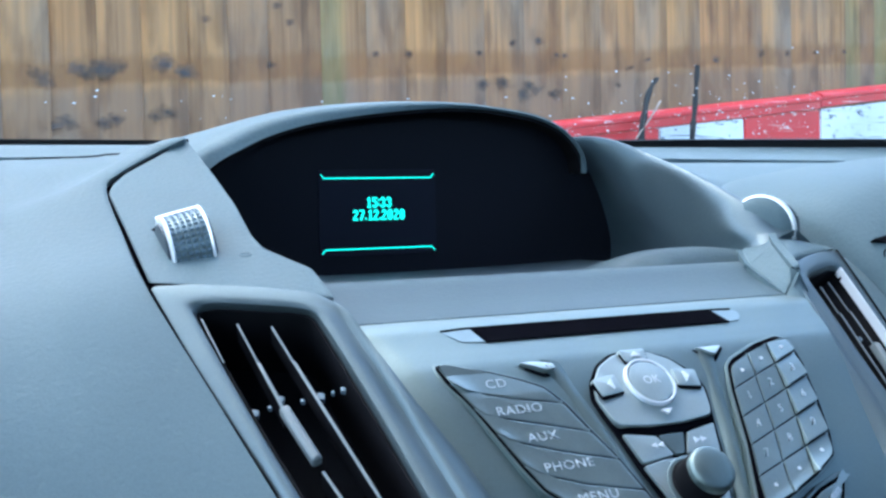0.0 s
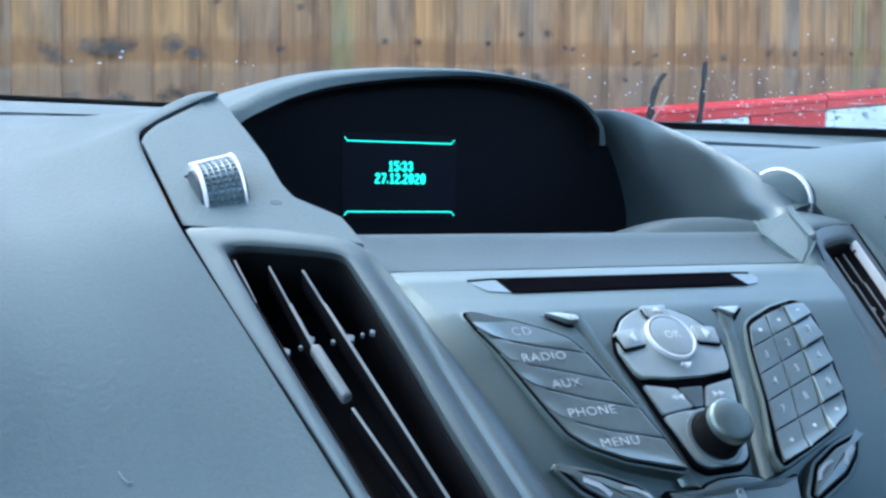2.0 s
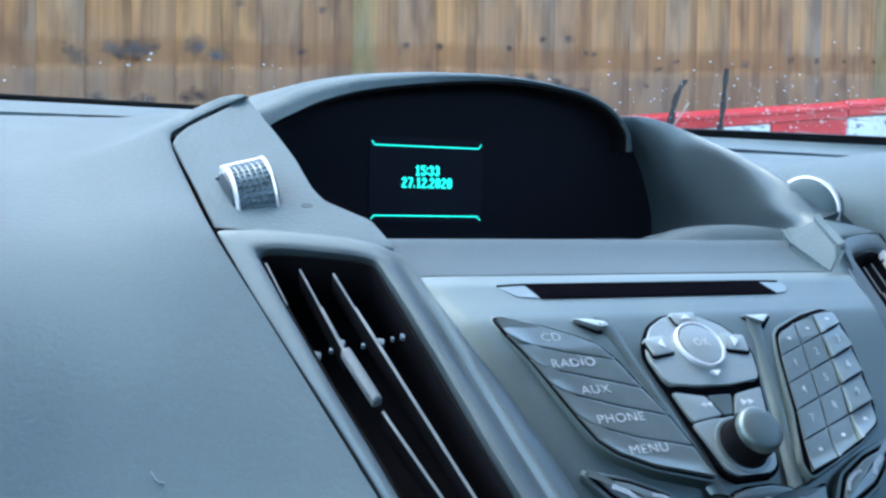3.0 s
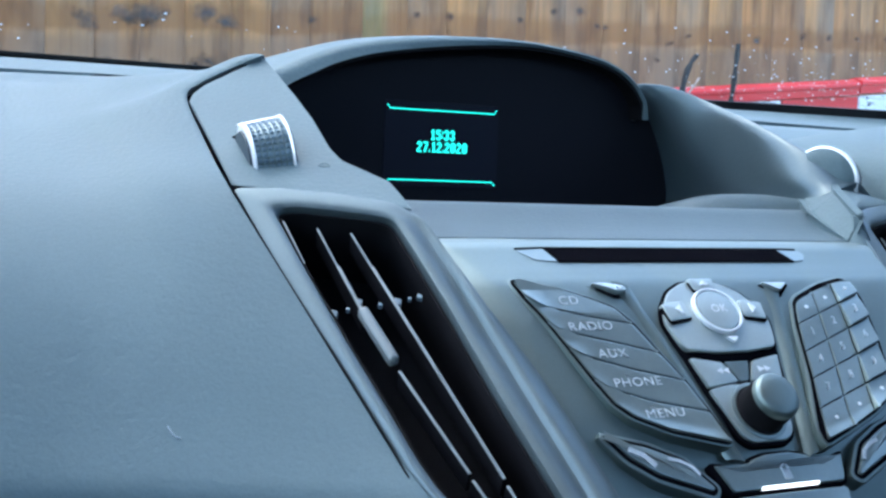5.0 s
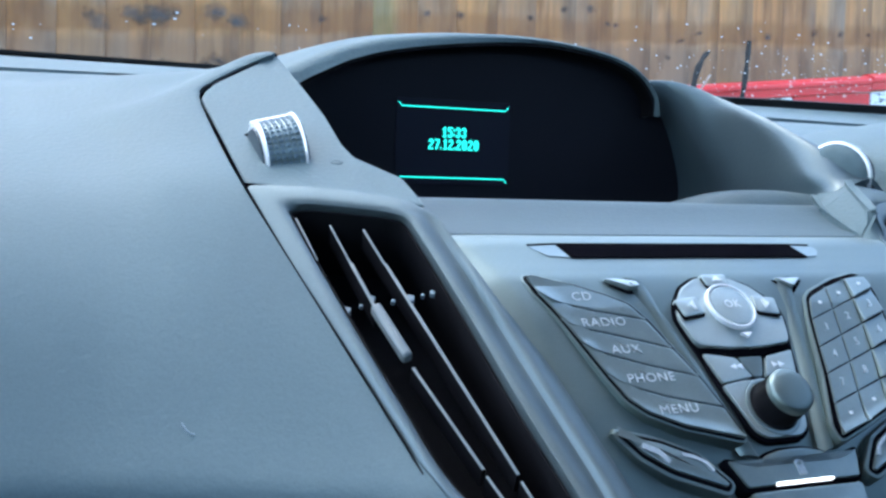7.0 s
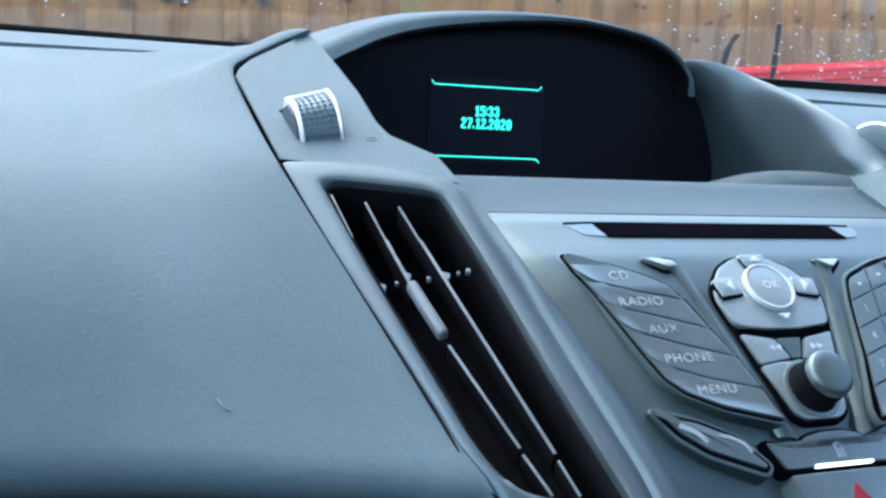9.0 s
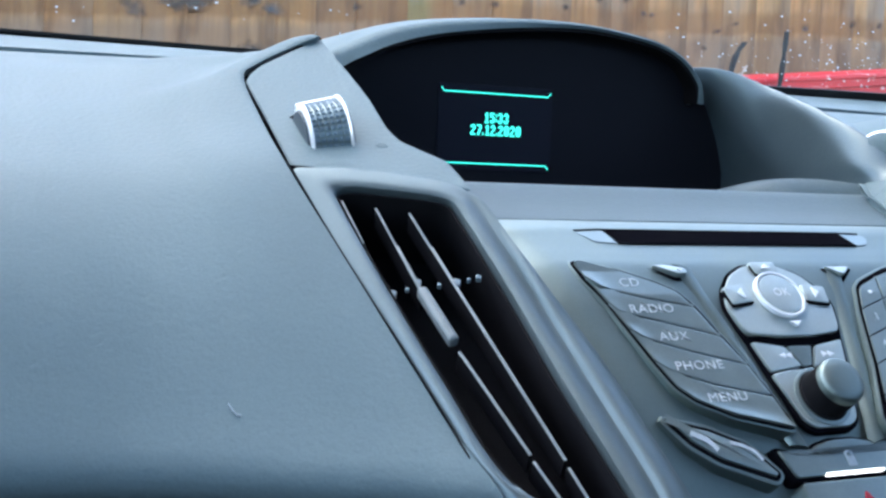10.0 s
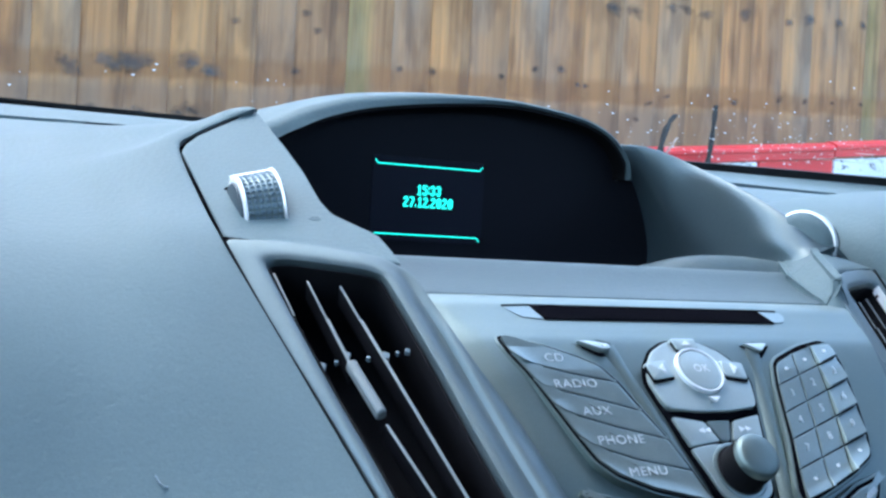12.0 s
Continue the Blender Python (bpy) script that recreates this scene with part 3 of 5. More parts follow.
KNOTS = [(0.21, 1.43), (0.25, 1.423), (0.3, 1.433), (0.41, 1.444), (0.45, 1.427), (0.65, 1.449), (0.5, 1.548), (0.67, 1.588), (0.7, 1.55), (0.13, 1.413), (0.19, 1.312), (0.29, 1.319), (0.38, 1.327),
         (1.98, 1.512), (2.15, 1.535), (1.74, 1.503), (1.68, 1.478), (1.47, 1.503), (1.44, 1.403), (1.55, 1.72), (1.62, 1.722), (1.74, 1.75), (1.79, 1.752), (1.86, 1.746), (2.0, 1.765), (2.17, 1.765),
         (2.25, 1.783), (2.37, 1.79), (2.47, 1.795), (0.92, 1.485), (1.01, 1.489), (1.21, 1.499), (1.31, 1.53), (1.39, 1.538), (2.25, 1.54), (2.36, 1.547), (2.48, 1.554), (1.28, 1.425), (1.34, 1.395), (1.38, 1.41), (1.22, 1.42), (1.36, 1.42), (1.64, 1.43)]
KNOTS += [(x + rng.uniform(-0.03, 0.03), z + rng.uniform(-0.012, 0.012)) for x, z in KNOTS if x < 0.5 or 1.4 < x < 1.6]
bm = bmesh.new()
loops = [[bm.verts.new((math.cos(a) * r, y, math.sin(a) * r)) for a in [k * math.pi / 8 for k in range(16)]] for r, y in ((1.0, 0.4), (0.6, 0.0))]
for i in range(16):
    bm.faces.new((loops[0][i], loops[0][(i + 1) % 16], loops[1][(i + 1) % 16], loops[1][i]))
bm.faces.new(loops[1])
first = part("knot", bm, M_KNOT, fence)
first.visible_shadow = False
for k, (x, z) in enumerate(KNOTS):
    ob = first if k == 0 else new("knot", first.data)
    ob.parent = fence
    ob.visible_shadow = False
    w = rng.uniform(0.036, 0.060) if x < 0.5 or z > 1.7 or (1.2 < x < 1.5 and z < 1.43) else rng.uniform(0.018, 0.034)
    ob.location, ob.scale = (x, 2.2375, z), (w, 0.001, w * rng.uniform(0.5, 0.9))
    ob.rotation_euler = (0, rng.uniform(-0.5, 0.5), 0)
for z in (0.35, 1.05, 1.85):
    part("rail", box_bm(-1.3, 4.4, 2.262, 2.32, z, z + 0.075, 0.004), M_RAIL, fence)
settle(fence)

bar = thing("road_barrier", (1.9, 2.05, 0), "scuffed red and white plastic road barrier leaning by the fence", "barrier")
SLOPE = math.atan2(0.116, 1.13)


def barrier_point(x, z, y=2.05):
    return Vector((x, y, 1.317 + (x - 1.32) * math.tan(SLOPE) + z))


def barrier_box(x0, x1, z0, z1, y0, y1, bevel=0.004):
    bm = box_bm(x0, x1, y0, y1, z0, z1, bevel)
    for v in bm.verts:
        v.co = barrier_point(v.co.x, v.co.z, v.co.y)
    return bm


def barrier_rail(x0, x1, lift):
    """Moulded rail with a sloping upper face and a small ledge below."""
    prof = [(2.028, -0.046), (2.024, -0.044), (2.024, -0.024), (2.018, -0.022), (2.018, -0.014), (2.022, -0.010), (2.045, 0.0), (2.066, -0.002), (2.07, -0.008), (2.07, -0.046)]
    bm = bmesh.new()
    loops = [[bm.verts.new(barrier_point(x, z + lift, y)) for y, z in prof] for x in np.linspace(x0, x1, 9)]
    for a, b in zip(loops, loops[1:]):
        for i in range(len(prof)):
            bm.faces.new((a[i], a[(i + 1) % len(prof)], b[(i + 1) % len(prof)], b[i]))
    bm.faces.new(loops[0][::-1])
    bm.faces.new(loops[-1])
    return bm


part("top_rail", barrier_rail(0.7, 2.165, 0.0), M_BARRIER_RED, bar, "red moulded top rail")
part("top_rail", barrier_rail(2.169, 3.2, 0.004), M_BARRIER_RED, bar, "red moulded top rail")
edges = [0.72, 1.05, 1.335, 1.614, 1.896, 2.17, 2.45, 2.73, 3.01]
for i, (a, b2) in enumerate(zip(edges, edges[1:])):
    part("board_segment", barrier_box(a + 0.001, b2 - 0.001, -0.20, -0.047, 2.03, 2.06, 0.003), M_BARRIER_RED if i % 2 == 0 else M_BARRIER_WHITE, bar, "red segment" if i % 2 == 0 else "scuffed white segment")
for x in (0.95, 2.95):
    part("foot", box_bm(x - 0.04, x + 0.04, 1.98, 2.12, 0.0, 1.15, 0.01), M_BARRIER_RED, bar)
part("lower_board", box_bm(0.75, 3.1, 2.035, 2.06, 0.5, 0.75, 0.004), M_BARRIER_WHITE, bar)
settle(bar)


def stick(points, r, label, mat=None, kind_of="dead_stem"):
    bm = bmesh.new()
    pts = catmull(points, 16)
    loops = []
    for i, p in enumerate(pts):
        rr = r * (1 - 0.35 * i / 15) * (1 + 0.25 * math.sin(i * 2.3))
        loops.append([bm.verts.new(p + Vector((math.cos(a) * rr, math.sin(a) * rr, 0))) for a in [k * math.pi / 4 for k in range(8)]])
    for a, b2 in zip(loops, loops[1:]):
        for i in range(8):
            bm.faces.new((a[i], a[(i + 1) % 8], b2[(i + 1) % 8], b2[i]))
    bm.faces.new(loops[0][::-1])
    bm.faces.new(loops[-1])
    return tagged(part(kind_of, bm, mat or M_STICK), label, "plant stem", "stems by the barrier")


stick([(1.67, 1.99, 0.0), (1.67, 1.99, 0.8), (1.685, 1.99, 1.24), (1.697, 1.99, 1.35), (1.707, 1.99, 1.458)], 0.009, "thin dark dead stem standing before the barrier")
stick([(1.49, 1.99, 0.0), (1.51, 1.99, 0.8), (1.525, 1.99, 1.24), (1.535, 1.99, 1.32), (1.552, 1.99, 1.385), (1.578, 1.99, 1.422)], 0.0105, "thin bent dark dead stem before the barrier")

stick([(1.585, 1.985, 1.365), (1.555, 1.985, 1.325), (1.520, 1.985, 1.285), (1.50, 1.985, 1.262)], 0.0032, "pale dry straw caught on the barrier", M_STRAW, "straw")

# ---- dashboard body ----
dash = thing("dashboard", (0, 0.2, 1.0), "grained blue-grey plastic car dashboard with hooded centre", "dashboard")


# rear strip along the windscreen
for s, x_in in ((-1, 0.02), (1, 0.02)):
    rows = []
    for y, z in ((0.431, 1.150), (0.415, 1.1595), (0.39, 1.1555), (0.362, 1.1485)):
        rows.append([(s * x, y - 0.05 * (x / 0.7) ** 2 * (1 if y > 0.4 else 0.8), z - (0.007 * (x - 0.1) / 0.5 if y < 0.40 else 0.002)) for x in (0.74, 0.5, 0.3, 0.12, x_in)])
    part("rear_strip", loft(rows, 24, 10, 0.004), M_DASH, dash)


def panel_rows(s, drop=0.0):
    """Passenger-side sheet (mirrored for the driver's side), rows from the rear seam down to the lower lip."""
    edge = [POST.at(-5.6, 137.0, 0.7), POST.at(-20.0, 119.5, 0.7), POST.at(-33.2, 99.6, 0.6), POST.at(-37.6, 84.5, 0.3), POST.at(-24.8, 42.0, 0.1)]
    seam = [(0.115, 0.3595, 1.1490), (0.122, 0.25, 1.1410)] + [(-p.x, p.y, p.z) for p in edge]
    seam += [(0.1768, 0.056, 1.0832), (0.1660, 0.008, 1.0465), (0.1510, -0.046, 1.0015), (0.1425, -0.073, 0.982), (0.141, -0.064, 0.970), (0.142, -0.03, 0.962)]
    if drop:
        # the driver's side tucks in under the bay wall
        seam = [(max(x, 0.162) if y > 0.12 else x, y, z - (drop if 0.09 < y < 0.30 else 0.0)) for x, y, z in seam]
    swell = [0, 0.0, 0.0009, 0.0009, 0.0007, 0.0004, 0.0001, 0, 0, 0, 0, 0, 0]
    left = [(0.360, 1.1435), (0.29, 1.137), (0.235, 1.1265), (0.20, 1.117), (0.17, 1.108), (0.145, 1.0995), (0.105, 1.0855), (0.070, 1.0690), (0.033, 1.0405), (0.004, 1.002), (-0.004, 0.985), (0.002, 0.9735), (0.03, 0.965)]
    rows = []
    for i, ((xs, ys, zs), (yl, zl), up) in enumerate(zip(seam, left, swell)):
        row = []
        g = min(1.0, max(0.0, (i - 4) / 3))
        for x, f in ((0.74, 1.0), (0.55, 1.0), (0.40, 1.0), (0.30, 0.97 - 0.09 * g), (0.235, 0.80 - 0.13 * g)):
            row.append((s * x, ys + (yl - ys) * f + (0.02 if x > 0.5 else 0) * (x - 0.5), zs + (zl - zs) * f))
        row.append((s * (xs + 0.030), ys + (yl - ys) * (0.42 - 0.16 * g), zs + (zl - zs) * (0.38 - 0.12 * g)))
        row.append((s * (xs + 0.012), ys + (yl - ys) * (0.12 - 0.03 * g) + up, zs + (zl - zs) * 0.09 + up * 0.9))
        row.append((s * (xs + 0.0035), ys + (yl - ys) * 0.03 + up * 0.6, zs + (zl - zs) * 0.01 + up))
        row.append((s * (xs + 0.0008), ys, zs))
        rows.append(row)
    return rows


part("passenger_panel", loft(panel_rows(-1), 48, 44, 0.004), M_DASH, dash, "large grained panel with a small scratch")
part("carcass", loft([[(x * 0.97 if x < -0.3 else x + 0.012, y + 0.022, z - 0.016) for x, y, z in r] for r in panel_rows(-1)], 20, 20, 0.003), M_BLACK, dash)
part("driver_panel", loft([[Vector(p) + Vector((0.017, 0.007, 0)) for p in r] for r in panel_rows(1, 0.016)], 40, 36, 0.004), M_DASH, dash)
# scratch on the panel
part("scratch", stroke(Plane((-0.2165, -0.0184, 1.0028), (0.939, -0.171, 0.167), (0, 0.7, 0.71)), [(-1.5, 2.75), (-0.66, 0.1), (0.56, -2.05), (1.9, -2.6)], 0.4, -0.6, 0.15), M_SCRATCH, dash, "pale curved scratch")
# Black sheet below the lip stands in for the unlit gap.
part("lower_gap", loft([[(x, y, z) for x in (-0.74, -0.4, -0.15, 0.15, 0.4, 0.74)] for y, z in ((0.04, 0.962), (0.045, 0.93), (0.02, 0.90), (0.0, 0.84), (0.0, 0.5))], 12, 12, 0.004), M_BLACK, dash)


# hood over the display
LIP = [(-0.118, 1.122), (-0.1036, 1.1361), (-0.0878, 1.1447), (-0.0716, 1.1519), (-0.0449, 1.1592), (0.0009, 1.1659), (0.0458, 1.1687), (0.0856, 1.1651), (0.1064, 1.1597), (0.1194, 1.152), (0.1275, 1.1425), (0.1298, 1.1360), (0.1303, 1.1300)]
inner_back, lip0, lip1, top1, top2, top3 = [], [], [], [], [], []
for i, (x, z) in enumerate(LIP):
    f = min(1.0, max(0.0, (0.06 - x) / 0.16))
    n = Vector((x - 0.01, 0, (z - 1.09) * 1.6)).normalized()
    inner_back.append(Vector((x, 0.222, z)) + n * 0.001)
    lip0.append((x, 0.205, z))
    e = 0.25 if i == len(LIP) - 1 else (0.6 if i == len(LIP) - 2 else 1.0)
    lip1.append(Vector((x, 0.2035 + 0.007 * f, z)) + n * (0.0016 + 0.0065 * f) * e)
    top1.append(Vector((x, 0.212 + 0.010 * f, z)) + n * (0.0030 + 0.0085 * f) * e)
    top2.append(Vector((x * 1.02, 0.26, z)) + n * (0.0035 + 0.0105 * f))
    top3.append(Vector((x * 1.12, 0.42, 1.150 + 0.012 * (1 - (x / 0.13) ** 2))))
# Inside of the hood lip, coloured black.
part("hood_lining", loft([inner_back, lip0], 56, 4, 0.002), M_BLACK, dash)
part("hood", loft([lip0, lip1, top1, top2, top3], 56, 24, 0.002), M_DASH, dash, "arched hood with a rounded front lip")

# inner side walls and tray of the display bay
WALL_TOP = [(0.131, 0.245, 1.15), (0.1353, 0.2143, 1.1507), (0.145, 0.1958, 1.1475), (0.1541, 0.1711, 1.1378), (0.1514, 0.1259, 1.1243), (0.1514, 0.0855, 1.1086), (0.158, 0.066, 1.096), (0.1605, 0.06, 1.094)]
WALL_MID = [(0.148, 0.245, 1.118), (0.1515, 0.2146, 1.118), (0.1503, 0.188, 1.1131), (0.1523, 0.1589, 1.1063), (0.1479, 0.1207, 1.1012), (0.144, 0.0845, 1.096), (0.1485, 0.066, 1.0925), (0.15, 0.06, 1.0905)]
WALL_LOW = [(0.158, 0.245, 1.09), (0.16, 0.216, 1.09), (0.157, 0.185, 1.088), (0.152, 0.15, 1.086), (0.146, 0.114, 1.085), (0.1435, 0.084, 1.086), (0.1435, 0.066, 1.087), (0.144, 0.06, 1.086)]
WALL_BOT = [(0.157, 0.245, 1.074), (0.16, 0.216, 1.07), (0.158, 0.185, 1.07), (0.154, 0.15, 1.071), (0.149, 0.114, 1.074), (0.143, 0.084, 1.0765), (0.14, 0.066, 1.0785), (0.139, 0.06, 1.078)]
over1 = [(x + 0.007, y + 0.002, z + 0.0005) for x, y, z in WALL_TOP]
over2 = [(x + 0.022, y + 0.008, z - 0.006) for x, y, z in WALL_TOP]
over3 = [(x + 0.050, y + 0.018, z - 0.022) for x, y, z in WALL_TOP]
over4 = [(x + 0.070, y + 0.03, z - 0.05) for x, y, z in WALL_TOP]
part("bay_wall", loft([over4, over3, over2, over1, WALL_TOP, WALL_MID, WALL_LOW, WALL_BOT], 36, 44, 0.003), M_WALL, dash, "curved side wall of the display bay")
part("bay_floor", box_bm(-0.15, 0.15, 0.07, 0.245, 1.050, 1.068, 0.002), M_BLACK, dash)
part("tray", loft([[(x, y, z + 0.002 * (x / 0.13) ** 2) for x in (-0.128, -0.08, 0, 0.08, 0.136)] for y, z in ((0.235, 1.074), (0.16, 1.0735), (0.10, 1.074), (0.072, 1.0765), (0.066, 1.074))], 24, 14, 0.003), M_HOOD, dash, "shallow tray below the display")

LEDGE = [(0.084, 0.106, 1.0760), (0.090, 0.105, 1.0790), (0.099, 0.103, 1.0832), (0.1104, 0.100, 1.0861), (0.1295, 0.095, 1.0868), (0.1391, 0.088, 1.0860), (0.1450, 0.080, 1.0850), (0.1500, 0.072, 1.0850)]
rows = []
for dy, dz in ((0.034, -0.006), (0.016, -0.0015), (0.004, 0.0), (-0.003, -0.0008), (-0.010, -0.0045), (-0.016, -0.010)):
    rows.append([(x - 0.3 * dy, y + dy, max(1.071, z + dz)) for x, y, z in LEDGE])
part("tray_ledge", loft(rows, 30, 16, 0.003), M_BROW, dash, "rounded ledge at the end of the tray")

# centre fascia: grained brow, then one sheet from vent ridge to vent ridge
BROW = [(0.080, 1.070), (0.0745, 1.0786), (0.0645, 1.0788), (0.0545, 1.0748), (0.044, 1.0711), (0.034, 1.0687), (0.027, 1.0674), (0.0200, 1.0661)]
BROW_END = (0.141, 0.139, 0.1335, 0.1285, 0.1242, 0.1218, 0.1198, 0.1178)
rows = []
for (y, z), e in zip(BROW, BROW_END):
    rows.append([(-0.107, y, z), (-0.07, y, z), (0, y, z), (0.07, y, z), (e - 0.012, y, z), (e, y, z), (e + 0.003, y, z - 0.0015)])
part("fascia_brow", loft(rows, 64, 20, 0.003), M_BROW, dash, "dark brow above the fascia")
F_LEFT, F_TOP, F_RIGHT, F_LOW = Vector((0.1276, 0.056, 1.0778)), Vector((0.1426, 0.052, 1.0895)), Vector((0.1267, 0.021, 1.0786)), Vector((0.1180, 0.020, 1.0650))
F_WALL, F_NOTCH = Vector((0.1400, 0.076, 1.0842)), Vector((0.1600, 0.0745, 1.0952))


def facet_rows(a0, a1, b0, b1):
    rows = []
    for f in (0.0, 0.03, 0.25, 0.5, 0.75, 0.97, 1.0):
        p, q = a0.lerp(b0, f), a1.lerp(b1, f)
        dip = Vector((0, 0, -0.0006)) if f in (0.0, 1.0) else Vector()
        rows.append([p + Vector((-0.0008, 0, -0.0030)), p + dip, p.lerp(q, 0.05) + dip, p.lerp(q, 0.5) + dip, p.lerp(q, 0.95) + dip, q + dip, q + Vector((0.0003, 0.0002, -0.0006)), q + Vector((0.0004, 0.0003, -0.0030))])
    return rows


part("corner_facet", loft(facet_rows(F_LEFT, F_TOP, F_LOW, F_RIGHT), 26, 26, 0.002), M_DASH, dash, "flat sloping corner of the brow")
part("corner_facet", loft(facet_rows(F_WALL, F_NOTCH, F_LEFT, F_TOP), 26, 20, 0.002), M_DASH, dash)
part("corner_facet", loft(facet_rows(F_LOW + Vector((0, -0.0006, -0.0003)), F_RIGHT + Vector((0, -0.0006, -0.0003)), Vector((0.1150, 0.004, 1.0585)), STRIP_R.at(34, -8, -0.5)), 14, 14, 0.002), M_DASH, dash)
PROF = [(0.0300, 1.0668), (0.0195, 1.0657), (0.0135, 1.0649), (0.0075, 1.0631), (0.0022, 1.0600), (-0.003, 1.0569), (-0.009, 1.0535), (-0.0150, 1.0495)]
HALF = (0.116, 0.114, 0.112, 0.110, 0.108, 0.1065, 0.1045, 0.102)
levels = [(y, z, h) for (y, z), h in zip(PROF, HALF)] + [(*FACE.at(0, v, -0.0021 * max(0.0, -v - 40) ** 2).yz, half) for v, half in ((-12, 0.099), (-25, 0.096), (-50, 0.092), (-65, 0.091), (-80, 0.090), (-97, 0.0885), (-115, 0.087), (-150, 0.084))]
rows = [[(-h - (0.002 if y > 0.005 else 0.007), y + 0.003, z - 0.005), (-h + 0.004, y + 0.0006, z - 0.0010), (-h + 0.016, y, z), (-0.4 * h, y, z), (0, y, z), (0.5 * h, y, z), (h + 0.011, y, z)] for y, z, h in levels]
part("centre_fascia", loft(rows, 60, 90, 0.003), M_FASCIA, dash, "satin grey sloping centre fascia")

# skin between the corner of the brow and the driver-side vent
inner = [F_NOTCH.lerp(F_TOP, 0.6), F_TOP, F_TOP.lerp(F_RIGHT, 0.33), F_TOP.lerp(F_RIGHT, 0.67), F_RIGHT, F_LOW + Vector((0.006, -0.002, 0.003))]
inner = [p + Vector((0.0002, 0.0001, -0.0002)) for p in inner]
outer = [STRIP_R.at(u, v, -0.7) for u, v in ((-39, 14.5), (-20, 13.8), (-4, 12.5), (12, 10), (24, 7), (35, 0))]
part("vent_shoulder", loft([inner, [a.lerp(b, 0.35) + Vector((0, 0, 0.0008)) for a, b in zip(inner, outer)], [a.lerp(b, 0.75) + Vector((0, 0, 0.0006)) for a, b in zip(inner, outer)], outer], 20, 10, 0.003), M_DASH, dash)

# ---- posts (panels with the thumbwheels) and vent strips ----
POST_POLY = [(-9.6, 0.9), (-36.8, 80), (-36.2, 88), (-32.0, 99), (-6.6, 135.3), (0.0, 119), (10.5, 93), (20.5, 66.5), (29, 38), (34.5, 26.5), (43, 19.2), (54.4, 9.4), (60, -4), (63.5, -14), (42, -6.5), (21.5, -3.2)]
STRIP_OUT = [(-39.7, 12.8), (-20.2, -25.5), (2.6, -68), (22.2, -105), (31, -122), (40, -134), (62, -150), (99, -146), (91.5, -122), (75.5, -86), (60, -51), (48.0, -24), (36.5, -1.0), (24, 7.5), (2, 11.5), (-20, 13.5)]
OPEN = [(-22.1, 0.8), (-8.5, -29), (8.5, -64), (24, -94), (31.6, -110), (38.8, -122), (47.0, -131.5), (85, -140), (76, -121), (60, -86), (45, -50), (33.5, -24), (23.4, -2.2), (14, -0.3), (0, 1.2), (-14, 2.6)]


def fascia_height(pl, u, v):
    """Height of the centre fascia over a drawing plane at (u, v), or None past its ends."""
    p, d = pl.at(u, v), pl.w * 0.001
    for (y0, z0, _), (y1, z1, _) in zip(levels, levels[1:]):
        ey, ez = y1 - y0, z1 - z0
        det = d.y * -ez + ey * d.z
        if abs(det) > 1e-12:
            w = ((y0 - p.y) * -ez + ey * (z0 - p.z)) / det
            k = (d.y * (z0 - p.z) - d.z * (y0 - p.y)) / det
            if 0 <= k <= 1 and abs(w) < 25:
                return w
    return None


